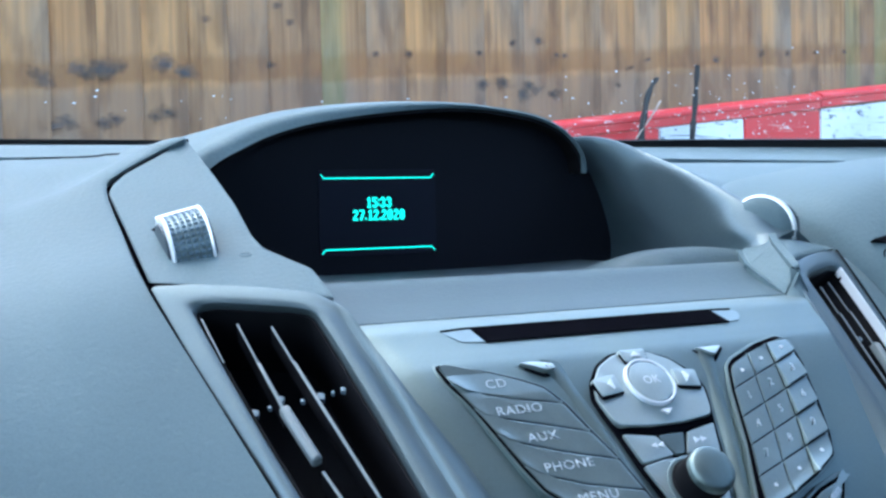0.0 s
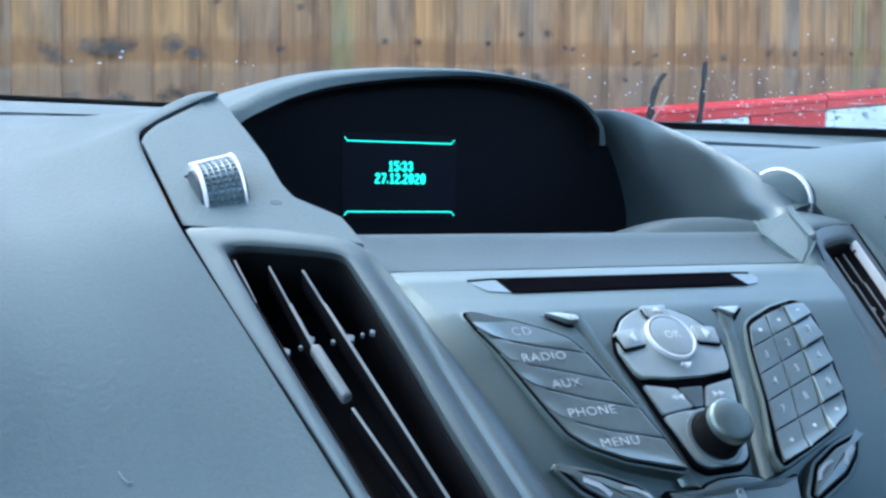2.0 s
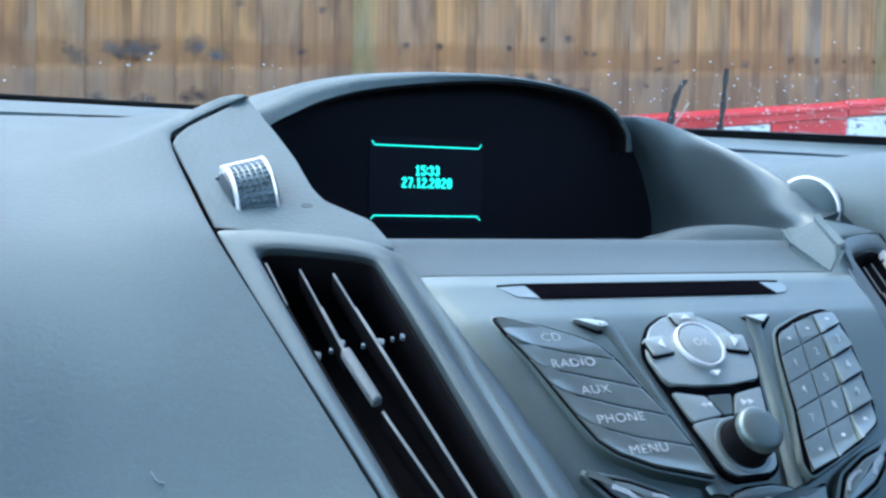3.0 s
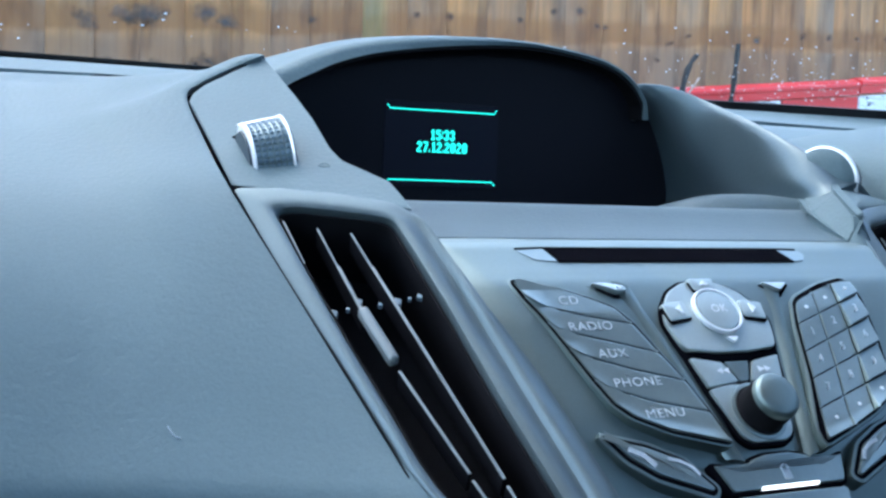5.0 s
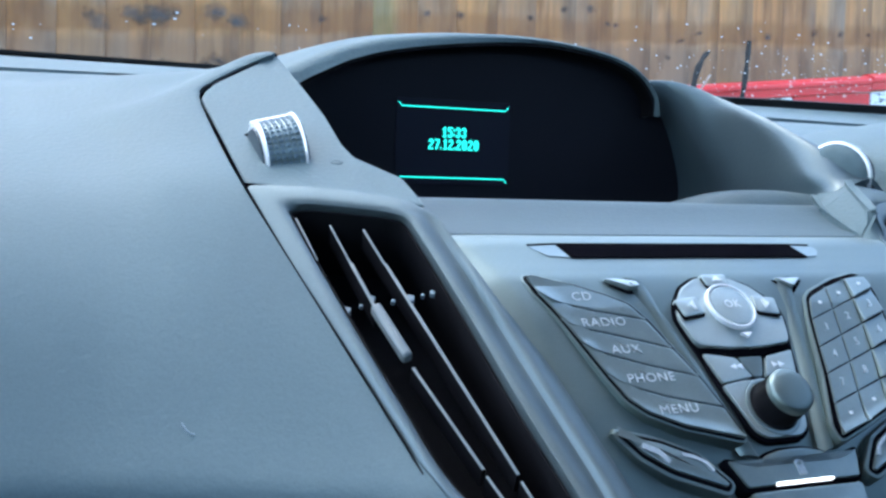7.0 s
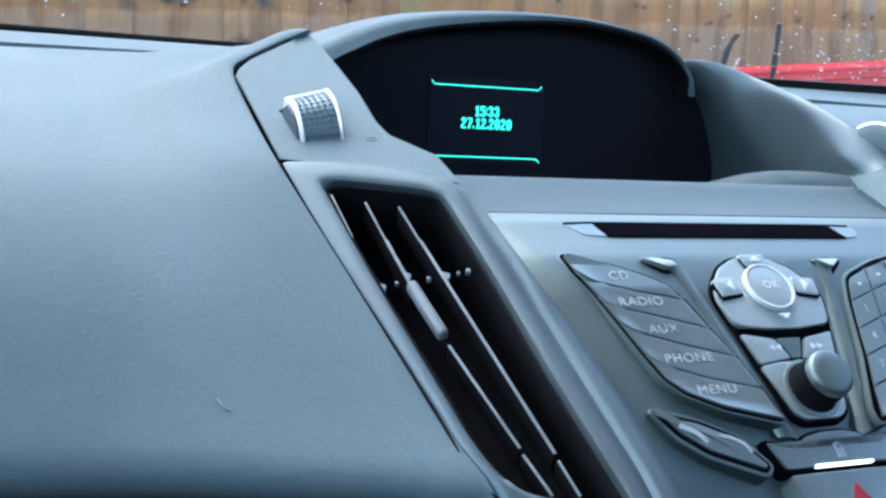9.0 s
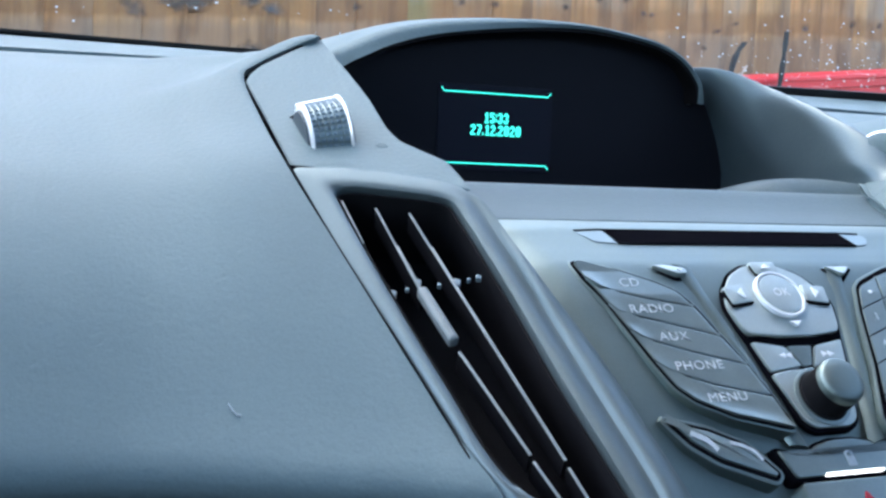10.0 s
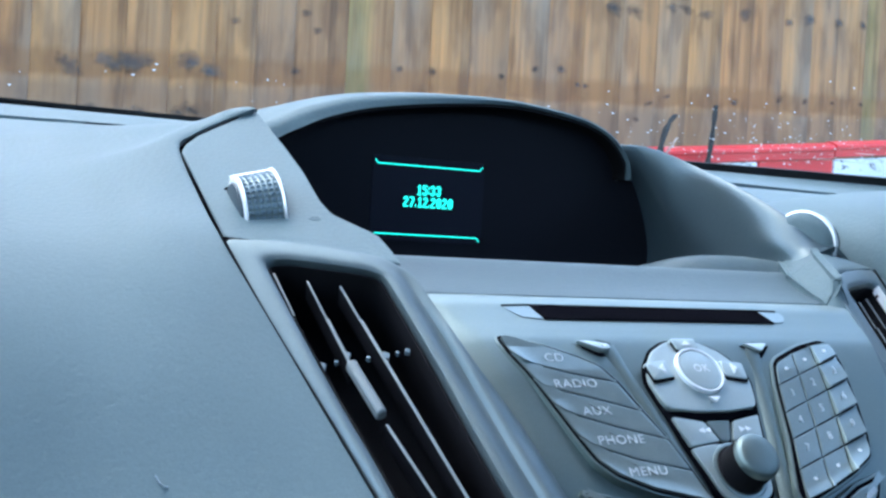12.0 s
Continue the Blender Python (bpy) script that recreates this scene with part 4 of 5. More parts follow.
def build_side(pl_post, pl_strip, s):
    if s < 0:
        part("post_panel", slab(pl_post, rounded(POST_POLY, 2.0, 2), -8, 0.6, 1.0, taper=8.0), M_DASH, dash, "smooth grey panel round the thumbwheel")
    k = 3
    out = rounded(STRIP_OUT, [4, 6, 6, 6, 6, 6, 6, 4, 6, 6, 6, 6, 4, 4, 6, 4], k)
    inn = rounded(OPEN, [5, 6, 6, 6, 6, 6, 6, 4, 6, 6, 6, 6, 5, 4, 6, 5], k)
    vent = thing("air_vent", pl_strip.at(20, -60), "tall slanted dash air vent with dark slats and grey frame", "air vent", "dash air vents")
    # frame: outer skirt, crowned face, inner lip sloping down to the opening
    bm = bmesh.new()
    # towards the fascia the surround dips into a groove and rises again to a thin ridge
    n = len(out)
    far = [max(0.0, min(1.0, ((a[0] - b[0]) - 3.0) / 8.0)) * max(0.0, min(1.0, (4 - a[1]) / 16)) for a, b in zip(out, inn)]

    def between(k):
        return [(a[0] * (1 - k) + b[0] * k, a[1] * (1 - k) + b[1] * k) for a, b in zip(out, inn)]

    def spread(d):
        return [(u + d * f * max(0.0, min(1.0, (-v - 15) / 45)), v) for (u, v), f in zip(out, far)]

    crest = []
    for u, v in out:
        h = fascia_height(pl_strip, u, v)
        crest.append(max(-0.5, min(0.2, h + 0.8)) if h is not None and abs(h) < 3.5 else -0.5)
    # ring, height of the flat face, of the crowned face (towards the panel), of the grooved face (towards the fascia)
    seq = [(spread(14.0), -16, -16, -16), (spread(9.0), -14, -14, -7.0), (spread(4.6), -8, -8, -2.9), (spread(1.6), -1.3, -1.9, -0.7), (spread(0.0), -0.7, -1.6, -0.1), (between(0.08), -0.4, -1.2, 0.1), (between(0.16), -0.2, -0.7, -0.4), (between(0.27), 0.0, -0.1, -2.2),
           (between(0.38), 0.2, 0.5, -2.0), (between(0.48), 0.3, 0.8, -1.1), (between(0.58), 0.4, 0.75, -0.2), (between(0.68), 0.45, 0.4, 0.4), (between(0.80), 0.3, -0.1, 0.6), (between(0.92), -0.3, -0.8, 0.2), (inn, -2.2, -2.4, -2.2), (inset(inn, 0.5), -42, -42, -42)]
    loops = []
    for k, (ring, flat, crown, groove) in enumerate(seq):
        loops.append([])
        for (u, v), f, c in zip(ring, far, crest):
            g = max(0.0, min(1.0, (-v - 35) / 60))
            w0 = flat + (crown - flat) * g
            loops[-1].append(bm.verts.new(pl_strip.at(u, v, w0 + (groove + (c if k < 7 else 0.0) - w0) * f)))
    n = len(out)
    for a, b in zip(loops, loops[1:]):
        for i in range(n):
            bm.faces.new((a[i], a[(i + 1) % n], b[(i + 1) % n], b[i]))
    part("frame", bm, M_FRAME, vent, "satin grey surround")
    part("duct", slab(pl_strip, inset(inn, 0.1), -50, -40, 0.2), M_BLACK, vent)
    part("duct_lining", ring_slab(pl_strip, inset(inn, 0.35), inset(inn, 1.3), -42, -2.6, 0.2), M_BLACK, vent)

    def vane(a, b, w, thick=0.9, deep=11):
        a, b = Vector(a), Vector(b)
        d = (b - a).normalized()
        nn = Vector((-d.y, d.x)) * thick / 2
        poly = [tuple(a + nn), tuple(b + nn), tuple(b - nn), tuple(a - nn)]
        sl = part("slat", slab(pl_strip, poly, w - deep, w - 0.4, 0.2), M_BLACK, vent)
        # Edge in a paler plastic than the slat, painting the light on it.
        part("slat_edge", slab(pl_strip, poly, w - 0.4, w, 0.2), M_VANE, sl, "slat edge painted pale where it catches light")

    vane((-18.6, -3.5), (-9.4, -25), -1.6, 0.7)
    vane((-5.4, -4.3), (3.2, -24.2), -4.2, 0.8)
    vane((3.2, -24.2), (13.0, -46.5), -3.6, 1.3)
    vane((26.2, -72.5), (49.3, -114), -3.8, 1.1)
    vane((50.3, -116), (59, -131), -4.6, 1.0)
    vane((7.7, -6.2), (16.2, -24.2), -4.2, 0.9)
    vane((16.2, -24.2), (60.8, -116), -3.4, 1.2)
    vane((61.8, -118), (68, -131), -4.4, 1.0)
    if s > 0:
        pts = catmull([(-20.4, 0.0, 0), (-7.0, -29.3, 0), (10.0, -64.2, 0), (25.4, -94.2, 0)], 24)
        # Silver strip added to paint the glare on the duct's outer wall.
        part("trim_strip", stroke(pl_strip, [(p.x, p.y) for p in pts], 1.0, -3.6, 0.95), M_SILVER, vent, "silver strip painted in for glare on the inner wall")
    # slider handle on the middle slat
    a, b = Vector((12.5, -45.4)), Vector((24.6, -69.0))
    d = (b - a).normalized()
    nn = Vector((-d.y, d.x)) * 2.0
    poly = rounded([tuple(a + nn), tuple(b + nn), tuple(b - nn), tuple(a - nn)], 1.4, 3)
    part("slider", slab(pl_strip, poly, -5.5, -1.2, 1.6, 0.3, steps=4), M_VANE, vent, "ribbed grey slider tab")
    # linkage of small pins across the slats
    for (u, v), ln in (((2.3, -48.0), 3.2), ((7.5, -45.6), 1.4), ((11.5, -42.0), 2.6), ((19.5, -43.0), 1.6), ((26.0, -41.5), 3.4), ((30.5, -39.8), 1.4), ((34.3, -38.6), 2.2)):
        v += 3.2
        ln *= 1.05
        poly = rounded([(u - 0.7 * ln / 2, v + ln * 0.55), (u + 0.7 * ln / 2 + 0.3, v + ln * 0.3), (u + 0.7 * ln / 2, v - ln * 0.55), (u - 0.7 * ln / 2 - 0.3, v - ln * 0.3)], 0.4, 2)
        part("link_pin", slab(pl_strip, poly, -8.6, -6.6, 0.3), M_EDGE, vent)
    settle(vent)
    return vent


build_side(POST, STRIP, -1)
build_side(POST_R, STRIP_R, 1)


TOP_ANGLE = -0.55


def thumbwheel(c, ax, up, foot, cone=0.16, cap=None, half=0.0088, R=0.0168, wide=0.0026):
    """A conical knurled wheel about the axis ax, its centre c just under the surface."""
    th = thing("vent_thumbwheel", foot, "knurled grey thumbwheel with chrome rims set into the dash", "thumbwheel", "vent thumbwheels")
    ax = ax.normalized()
    up = (up - ax * up.dot(ax)).normalized()
    fw = ax.cross(up)

    def q(x, a, r):
        return c + ax * x + (up * math.cos(a) + fw * math.sin(a)) * (r + cone * x)

    def turned(prof, n=48, closed=True):
        bm = bmesh.new()
        loops = [[bm.verts.new(q(x, 2 * math.pi * i / n, r)) for i in range(n)] for x, r in prof]
        pairs = list(zip(loops, loops[1:])) + ([] if closed else [(loops[-1], loops[0])])
        for a, b in pairs:
            for i in range(n):
                bm.faces.new((a[i], a[(i + 1) % n], b[(i + 1) % n], b[i]))
        if closed:
            bm.faces.new(loops[0][::-1])
            bm.faces.new(loops[-1])
        return bm

    # With a cap, drum and knurling take darker copies that paint in shade.
    part("drum", turned([(-half - 0.002, R - 0.003), (-half, R - 0.0006), (half, R - 0.0006), (half + 0.002, R - 0.003)]), M_BUTTON if cap is None else M_BLACK, th)
    bm = bmesh.new()
    cols, around = 6, 40
    for i in range(cols):
        for j in range(around):
            a = 2 * math.pi * j / around
            x = -half + 2 * half * (i + 0.5) / cols
            dx, da = half / cols * 0.84, math.pi / around * 0.80
            base = [bm.verts.new(q(x + ex * dx, a + ea * da, R - 0.0007)) for ex, ea in ((-1, -1), (1, -1), (1, 1), (-1, 1))]
            top = [bm.verts.new(q(x + ex * dx * 0.5, a + ea * da * 0.5, R + 0.0003)) for ex, ea in ((-1, -1), (1, -1), (1, 1), (-1, 1))]
            bm.faces.new(top)
            for n in range(4):
                bm.faces.new((base[n], base[(n + 1) % 4], top[(n + 1) % 4], top[n]))
    part("knurling", bm, M_EDGE if cap is None else M_HOOD, th, smooth=False)
    bm = bmesh.new()
    loops = []
    for k in range(13 if cap is None else 0):
        x = -half - 0.002 + (2 * half + 0.004) * k / 12
        a0 = TOP_ANGLE - 0.010 * k
        loops.append([bm.verts.new(q(x, a0 + da, r)) for da, r in ((0.0, R - 0.002), (0.0, R + 0.0006), (-0.03, R + 0.0010), (-0.06, R + 0.0006), (-0.06, R - 0.002))])
    if loops:
        for a, b in zip(loops, loops[1:]):
            for i in range(5):
                bm.faces.new((a[i], a[(i + 1) % 5], b[(i + 1) % 5], b[i]))
        bm.faces.new(loops[0])
        bm.faces.new(loops[-1])
        part("top_bar", bm, M_CHROME, th, "bright chrome bar along the wheel")
    for sd in (-1, 1) if cap is None else (-1,):
        xs = [(sd * half, R - 0.0022), (sd * half, R + 0.0006), (sd * (half + 0.0006), R + 0.0011), (sd * (half + wide - 0.0006), R + 0.0008), (sd * (half + wide), R - 0.0004), (sd * (half + wide), R - 0.0022)]
        part("rim", turned(xs, 64, False), M_CHROME, th, "bright chrome rim")
        xs = [(sd * (half + 0.0012), R - 0.0020), (sd * (half + 0.0024), R - 0.0024), (sd * (half + 0.0026), 0.006), (sd * (half + 0.0026), 0.001)]
        if cap and sd < 0:
            xs = [(sd * (half + wide - 0.0010), R - 0.0008), (sd * (half + wide + 0.0004), R - 0.0006), (sd * (half + wide + 0.0022), R - 0.0030), (sd * (half + wide + 0.0040), R * 0.6), (sd * (half + wide + 0.0046), 0.001)]
        part("hub_cap", turned(xs, 48), cap or M_HOOD, th)
    settle(th)
    return th


thumbwheel(POST.at(1.6, 33.5, -4.5), POST.u * 0.94 + POST.v * 0.34, POST.w, POST.at(2, 36), 0.10, None, 0.0076, 0.0168, 0.0014)
# Thin black patches paint the shade beside the wheel.
part("wheel_recess", slab(POST, rounded([(-14.0, 44), (-10, 49), (-7, 48), (-7, 34), (-9, 40)], 0.6, 2), -4, 0.75, 0.05), M_GAP, dash)
part("wheel_recess", slab(POST, rounded([(9.6, 20.5), (11.6, 20.5), (12.4, 26), (11.8, 33), (10.0, 33)], 0.5, 2), -4, 0.72, 0.05), M_GAP, dash)
thumbwheel(Vector((0.1692, 0.083, 1.0960)), Vector((0.92, 0.36, 0.08)), Vector((0.1, -0.35, 0.9)), Vector((0.186, 0.084, 1.095)), -0.26, M_DASH, 0.0066, 0.0152, 0.0060)

part("embossed_mark", ring_slab(POST, circle(27, 21, 2.6, 24, 1.7), circle(27, 21, 1.9, 24, 1.1), 0.3, 0.85, 0.1), M_DASH, dash, "small raised mark beside the wheel")
# dark joints between the trim pieces
OUTER_SEAM = [(-39.9, 13.0, 0), (-20.4, -25.5, 0), (2.4, -68, 0), (22.0, -105, 0), (30.8, -122, 0), (40, -134.4, 0), (52, -145, 0)]
for pl_s in (STRIP, STRIP_R):
    part("joint", stroke(pl_s, [(p.x, p.y) for p in catmull(OUTER_SEAM, 40)], 0.6, -3, 0.2), M_GAP, dash)
part("joint", stroke(POST, [(p.x, p.y) for p in catmull([(-10.0, 1.0, 0), (-24, 42, 0), (-36.9, 79, 0), (-36.4, 88, 0), (-32.0, 99.4, 0), (-18, 120, 0), (-6.2, 135.6, 0)], 50)], 0.5, -3, 0.66), M_GAP, dash)
part("joint", stroke(POST, [(-9.6, 0.6), (21.5, -3.5), (42, -6.9), (52, -11)], 0.55, -3, 0.66), M_GAP, dash)
for s, shift, drop in ((-1, Vector(), 0.0), (1, Vector((0.017, 0.007, 0)), 0.016)):
    edge = [Vector(p) + shift for p in panel_rows(s, drop)[0]]
    wide = 0.0014 if s < 0 else 0.0007
    part("rear_joint", loft([[p + Vector((0, wide, 0.0011)) for p in edge], [p + Vector((0, -0.0003, 0.0009)) for p in edge]], 48, 3, 0.003), M_GAP, dash)

# ---- information display ----
disp = thing("information_display", (0, 0.217, 1.08), "black display showing cyan time and date between two cyan lines", "display")
SCR = Plane((0, 0.2195, 1.09), (1, 0, 0), (0, 0, 1))
outline = [(x * 1000, (z - 1.09) * 1000 + 0.5) for x, z in LIP] + [(165, 50), (165, -20), (-121, -20)]
part("cover", slab(SCR, outline[::-1], -6, 0, 0.3), M_SCREEN, disp, "glossy black cover")
LCD = Plane((-0.0028, 0.2188, 1.1085), (1, 0, 0), (0, 0, 1))
part("screen", slab(LCD, rounded([(-37, -24), (37, -24), (37, 25), (-37, 25)], 1, 2), -2.0, 0.0, 0.2), M_LCD, disp, "dark lcd panel")
for sgn in (1, -1):
    y0 = 20.3 * sgn
    part("line", stroke(LCD, [(-35.6, y0 + 2.2 * sgn), (-33.8, y0), (33.8, y0), (35.6, y0 + 2.2 * sgn)], 0.58, 0.05, 0.15), M_CYAN, disp, smooth=False)
DIGITS = {"0": "01110 11011 11011 11011 11011 11011 01110", "1": "00110 01110 00110 00110 00110 00110 01111", "2": "01110 11011 00011 00110 01100 11000 11111",
          "3": "01110 11011 00011 00110 00011 11011 01110", "5": "11111 11000 11110 00011 00011 11011 01110", "7": "11111 00011 00011 00110 00110 01100 01100",
          ".": "0 0 0 0 0 1 1", ":": "0 1 1 0 1 1 0"}


def matrix_text(text, u, v, dot_w, dot_h):
    """Segments of a dot-matrix line of digits, centred."""
    widths = [len(DIGITS[ch].split()[0]) for ch in text]
    total = (sum(widths) + len(text) - 1) * dot_w
    x = u - total / 2
    bm = bmesh.new()
    for ch, wd in zip(text, widths):
        for r, line in enumerate(DIGITS[ch].split()):
            for cc, bit in enumerate(line):
                if bit == "1":
                    a, b = x + cc * dot_w, v + (3 - r) * dot_h
                    vs = [bm.verts.new(LCD.at(p, q, w)) for w in (0.05, 0.15) for p, q in ((a, b - dot_h / 2), (a + dot_w * 0.97, b - dot_h / 2), (a + dot_w * 0.97, b + dot_h * 0.46), (a, b + dot_h * 0.46))]
                    bm.faces.new(vs[4:])
                    for i in range(4):
                        bm.faces.new((vs[i], vs[(i + 1) % 4], vs[4 + (i + 1) % 4], vs[4 + i]))
        x += (wd + 1) * dot_w
    return bm


part("time_digits", matrix_text("15:33", 0, 6.2, 0.64, 0.86), M_CYAN, disp, "cyan digits 15:33", smooth=False)
part("date_digits", matrix_text("27.12.2020", 0, -0.9, 0.64, 0.86), M_CYAN, disp, "cyan date digits", smooth=False)
settle(disp)

# ---- radio unit on the fascia ----
radio = thing("radio_unit", FACE.at(0, -40), "grey car radio panel with slot, menu buttons, keypad and knob", "car radio")
SLOT = Plane((0, 0.00225, 1.06005), (1, 0, 0), (0, 0.872, 0.49))
part("disc_slot", slab(SLOT, [(-61.5, 4.9), (60.5, 4.9), (64.5, -4.7), (-58.5, -4.7)], -4, 0.6, 0.1), M_GAP, radio, "dark disc slot")
# Ends coloured paler than the fascia to paint the sheen of chamfers.
for pts in ([(-75.0, 3.3), (-64, 4.7), (-61.7, 4.7), (-59.0, -4.5), (-69, -3.4)], [(60.8, 4.7), (74, 3.6), (74.5, 0.4), (71, -3.6), (64.8, -4.5)]):
    part("slot_end", slab(SLOT, rounded(pts, 1, 2), -2, 0.3, 0.05), M_BUTTON, radio, "slot end painted paler for a lit chamfer")
part("slot_lip", stroke(SLOT, [(-75, 4.4), (-64, 5.3), (60, 5.3), (72, 4.8)], 0.7, 0, 0.6), M_GAP, radio)

BTN = [(-87.7, 5.7), (-69.6, 0.3), (-54.7, -5.8), (-47.0, -10.1), (-41.0, -18.0), (-35.0, -31.5), (-29.0, -44.5), (-24.4, -58.5), (-20.7, -73.0), (-45.1, -65.6), (-58.7, -58.6), (-64.7, -52.6), (-69.0, -43.1), (-73.9, -30.1), (-78.9, -16.9), (-85.7, -3.1)]
BTN_R = [6] + [1.5] * 7 + [4] + [1.5] * 7


def SAG(v):
    """How far the curved fascia lies below its drawing plane near the top."""
    return -0.105 * min(12.0, max(0.0, v + 12.0)) - 0.30 * max(0.0, v)


def PLATEAU(v):
    """The key groups stand out of the fascia more and more towards their lower ends."""
    return 3.4 * min(1.0, max(0.0, (-v - 6) / 66)) ** 1.4 + SAG(v)


part("button_surround", key_slab(FACE, inset(rounded(BTN, BTN_R, 4), -1.6), -5, 0.72, 0.5, lambda u, v: PLATEAU(v)), M_FASCIA, radio)
part("button_well", key_slab(FACE, inset(rounded(BTN, BTN_R, 4), -0.65), -3, 0.95, 0.05, lambda u, v: PLATEAU(v)), M_GAP, radio)
DIVS = [[(-85.0, -3.6), (-80.8, -8.3), (-62.6, -13.6), (-41.4, -18.0)], [(-79.6, -15.6), (-76.7, -19.5), (-56.9, -25.1), (-35.2, -31.5)],
        [(-74.7, -27.7), (-71.0, -31.0), (-50.3, -38.4), (-28.9, -44.5)], [(-69.4, -41.6), (-65.1, -45.7), (-47.8, -52.5), (-24.4, -58.5)]]
shapes = [BTN[:4] + DIVS[0][::-1]]
for a, b in zip(DIVS, DIVS[1:]):
    shapes.append(a + b[::-1])
shapes.append(DIVS[3] + [(-20.9, -72.6), (-45.1, -65.6), (-58.7, -58.6), (-64.7, -52.6)])
WORDS = [("CD", -66.6, -6.6), ("RADIO", -61.6, -18.9), ("AUX", -56.8, -31.3), ("PHONE", -51.2, -44.3), ("MENU", -45.3, -58.3)]
for n, (poly, (word, u, v)) in enumerate(zip(shapes, WORDS)):

    def scoop(uu, vv, cu=u, cv=v, last=n == 4, first=n == 0):
        # each key is hollow and turned upwards towards its outer end, the lowest one all along its lower edge
        d = uu - cu + (vv - cv) * 0.35
        g = 1 / (1 + math.exp((d + 13.5 + 1.5 * len(word) - 4.5) / 1.6)) if not first else math.exp(-((d + 16) / 4) ** 2)
        h = 0.20 * max(0.0, cv + 6.0 - vv) * g
        if last:
            h += 1.6 * max(0.0, (-(vv - cv) - 0.28 * (uu - cu) - 0.5) / 9.0) ** 2
        return h + PLATEAU(vv)

    key = part("menu_button", key_slab(FACE, inset(rounded(poly, [5.0, 1.2, 1.2, 1.2, 1.2, 1.2, 1.2, 1.2] if n == 0 else 1.2, 3), 0.32), 0.2, 1.35, 0.35, scoop), M_BUTTON, radio, "charcoal button marked " + word)
    lettering("lettering", word, FACE, u, v, 1.57 + PLATEAU(v) + (0.35 if n == 4 else 0.08), 5.2, M_PRINT_MID, key, 1.15)

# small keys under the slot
ek = part("eject_key", key_slab(FACE, rounded([(-52.5, 2.2), (-47, 2.6), (-38.4, 0.4), (-38.2, -2.6), (-43, -3.2)], 1.2, 3), -3, 2.0, 0.6, lambda u, v: SAG(v) + 0.20 * (3 - v)), M_PAD_LIT, radio)
# Black plates reaching out below the two keys paint their shadow.
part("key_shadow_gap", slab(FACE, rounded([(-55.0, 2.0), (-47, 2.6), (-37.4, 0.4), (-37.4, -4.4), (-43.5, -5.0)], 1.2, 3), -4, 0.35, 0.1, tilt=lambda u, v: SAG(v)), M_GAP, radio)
part("triangle_key", key_slab(FACE, rounded([(33.4, 1.9), (47.6, 1.9), (40.4, -3.6)], 1.6, 3), -3, 1.8, 0.6, lambda u, v: SAG(v) + 0.18 * (2 - v)), M_PAD_LIT, radio)
part("key_shadow_gap", slab(FACE, rounded([(31.5, 1.4), (49.3, 1.4), (40.4, -6.2)], 1.6, 3), -4, 0.35, 0.1, tilt=lambda u, v: SAG(v)), M_GAP, radio)
part("key_mark", slab(FACE, rounded([(-43, -0.8), (-40, -0.8), (-41.5, -2.2)], 0.2, 1), 1.2, 2.2, 0.05), M_PRINT, ek)


def both(half):
    return [(u, v) for u, v in half] + [(-u, v) for u, v in half[::-1]]


TIP = math.radians(5)
NAV_V = FACE.v * math.cos(TIP) - FACE.w * math.sin(TIP)
NAVP = Plane(FACE.at(0, -12, 0.0) + NAV_V * 0.012, (1, 0, 0), NAV_V)
PAD = both([(3, 3.0), (9, 2.3), (18, -2.6), (25, -11), (27.3, -18), (25.0, -27), (23.2, -33), (20.0, -47.4), (16, -59), (13.0, -69), (8.5, -72.2)])
part("pad_well", key_slab(FACE, inset(rounded(PAD, 2, 2), -0.9), -4, 0.6, 0.05, lambda u, v: SAG(v)), M_GAP, radio)
NAV = both([(3, 2.9), (9, 2.2), (18, -2.6), (24.8, -11), (26.8, -18), (24.6, -27), (22.7, -31.4), (8, -33.2)])
part("nav_pad", slab(NAVP, inset(rounded(NAV, 2, 2), 0.4), -1.5, 1.25, 0.6, 0.6), M_PAD_LIT, radio, "rounded grey navigation pad")
part("nav_gap", slab(FACE, rounded([(-22, -31.6), (-7, -33.0), (0, -33.4), (7, -33.0), (22, -31.6), (7, -36.2), (-7, -36.2)], 1, 2), 0.5, 1.4, 0.1), M_GAP, radio)
okr = part("ok_key", slab(NAVP, circle(0.4, -14.2, 9.6, 40), 2.0, 3.9, 0.8, 0.5), M_PAD_LIT, radio, "round centre key")
part("ring", ring_slab(NAVP, circle(0.4, -14.2, 11.2, 40), circle(0.4, -14.2, 9.9, 40), 2.0, 4.0, 0.4), M_SILVER, radio, "bright silver ring")
lettering("lettering", "OK", NAVP, 0.4, -14.2, 4.5, 5.2, M_PRINT, okr, 1.0)
for name, poly in (("up", [(-6.5, 2.8), (6.5, 2.8), (5.4, -3.4), (-5.4, -3.4)]), ("left", [(-25.5, -10), (-14.2, -8.5), (-13.2, -17), (-24.2, -18.6)]), ("right", [(25.5, -10), (14.2, -8.5), (13.2, -17), (24.2, -18.6)])):
    # Black plate set lower paints the shade along the key's lower edge.
    part("arrow_key_gap", slab(NAVP, rounded([(u * 1.005, v - 0.9) for u, v in poly], 1.2, 2), 0, 2.35, 0.1), M_GAP, radio)
    part("arrow_key", slab(NAVP, rounded(poly, 1.2, 2), 0, 2.9, 0.8, 0.3), M_PAD_LIT, radio)
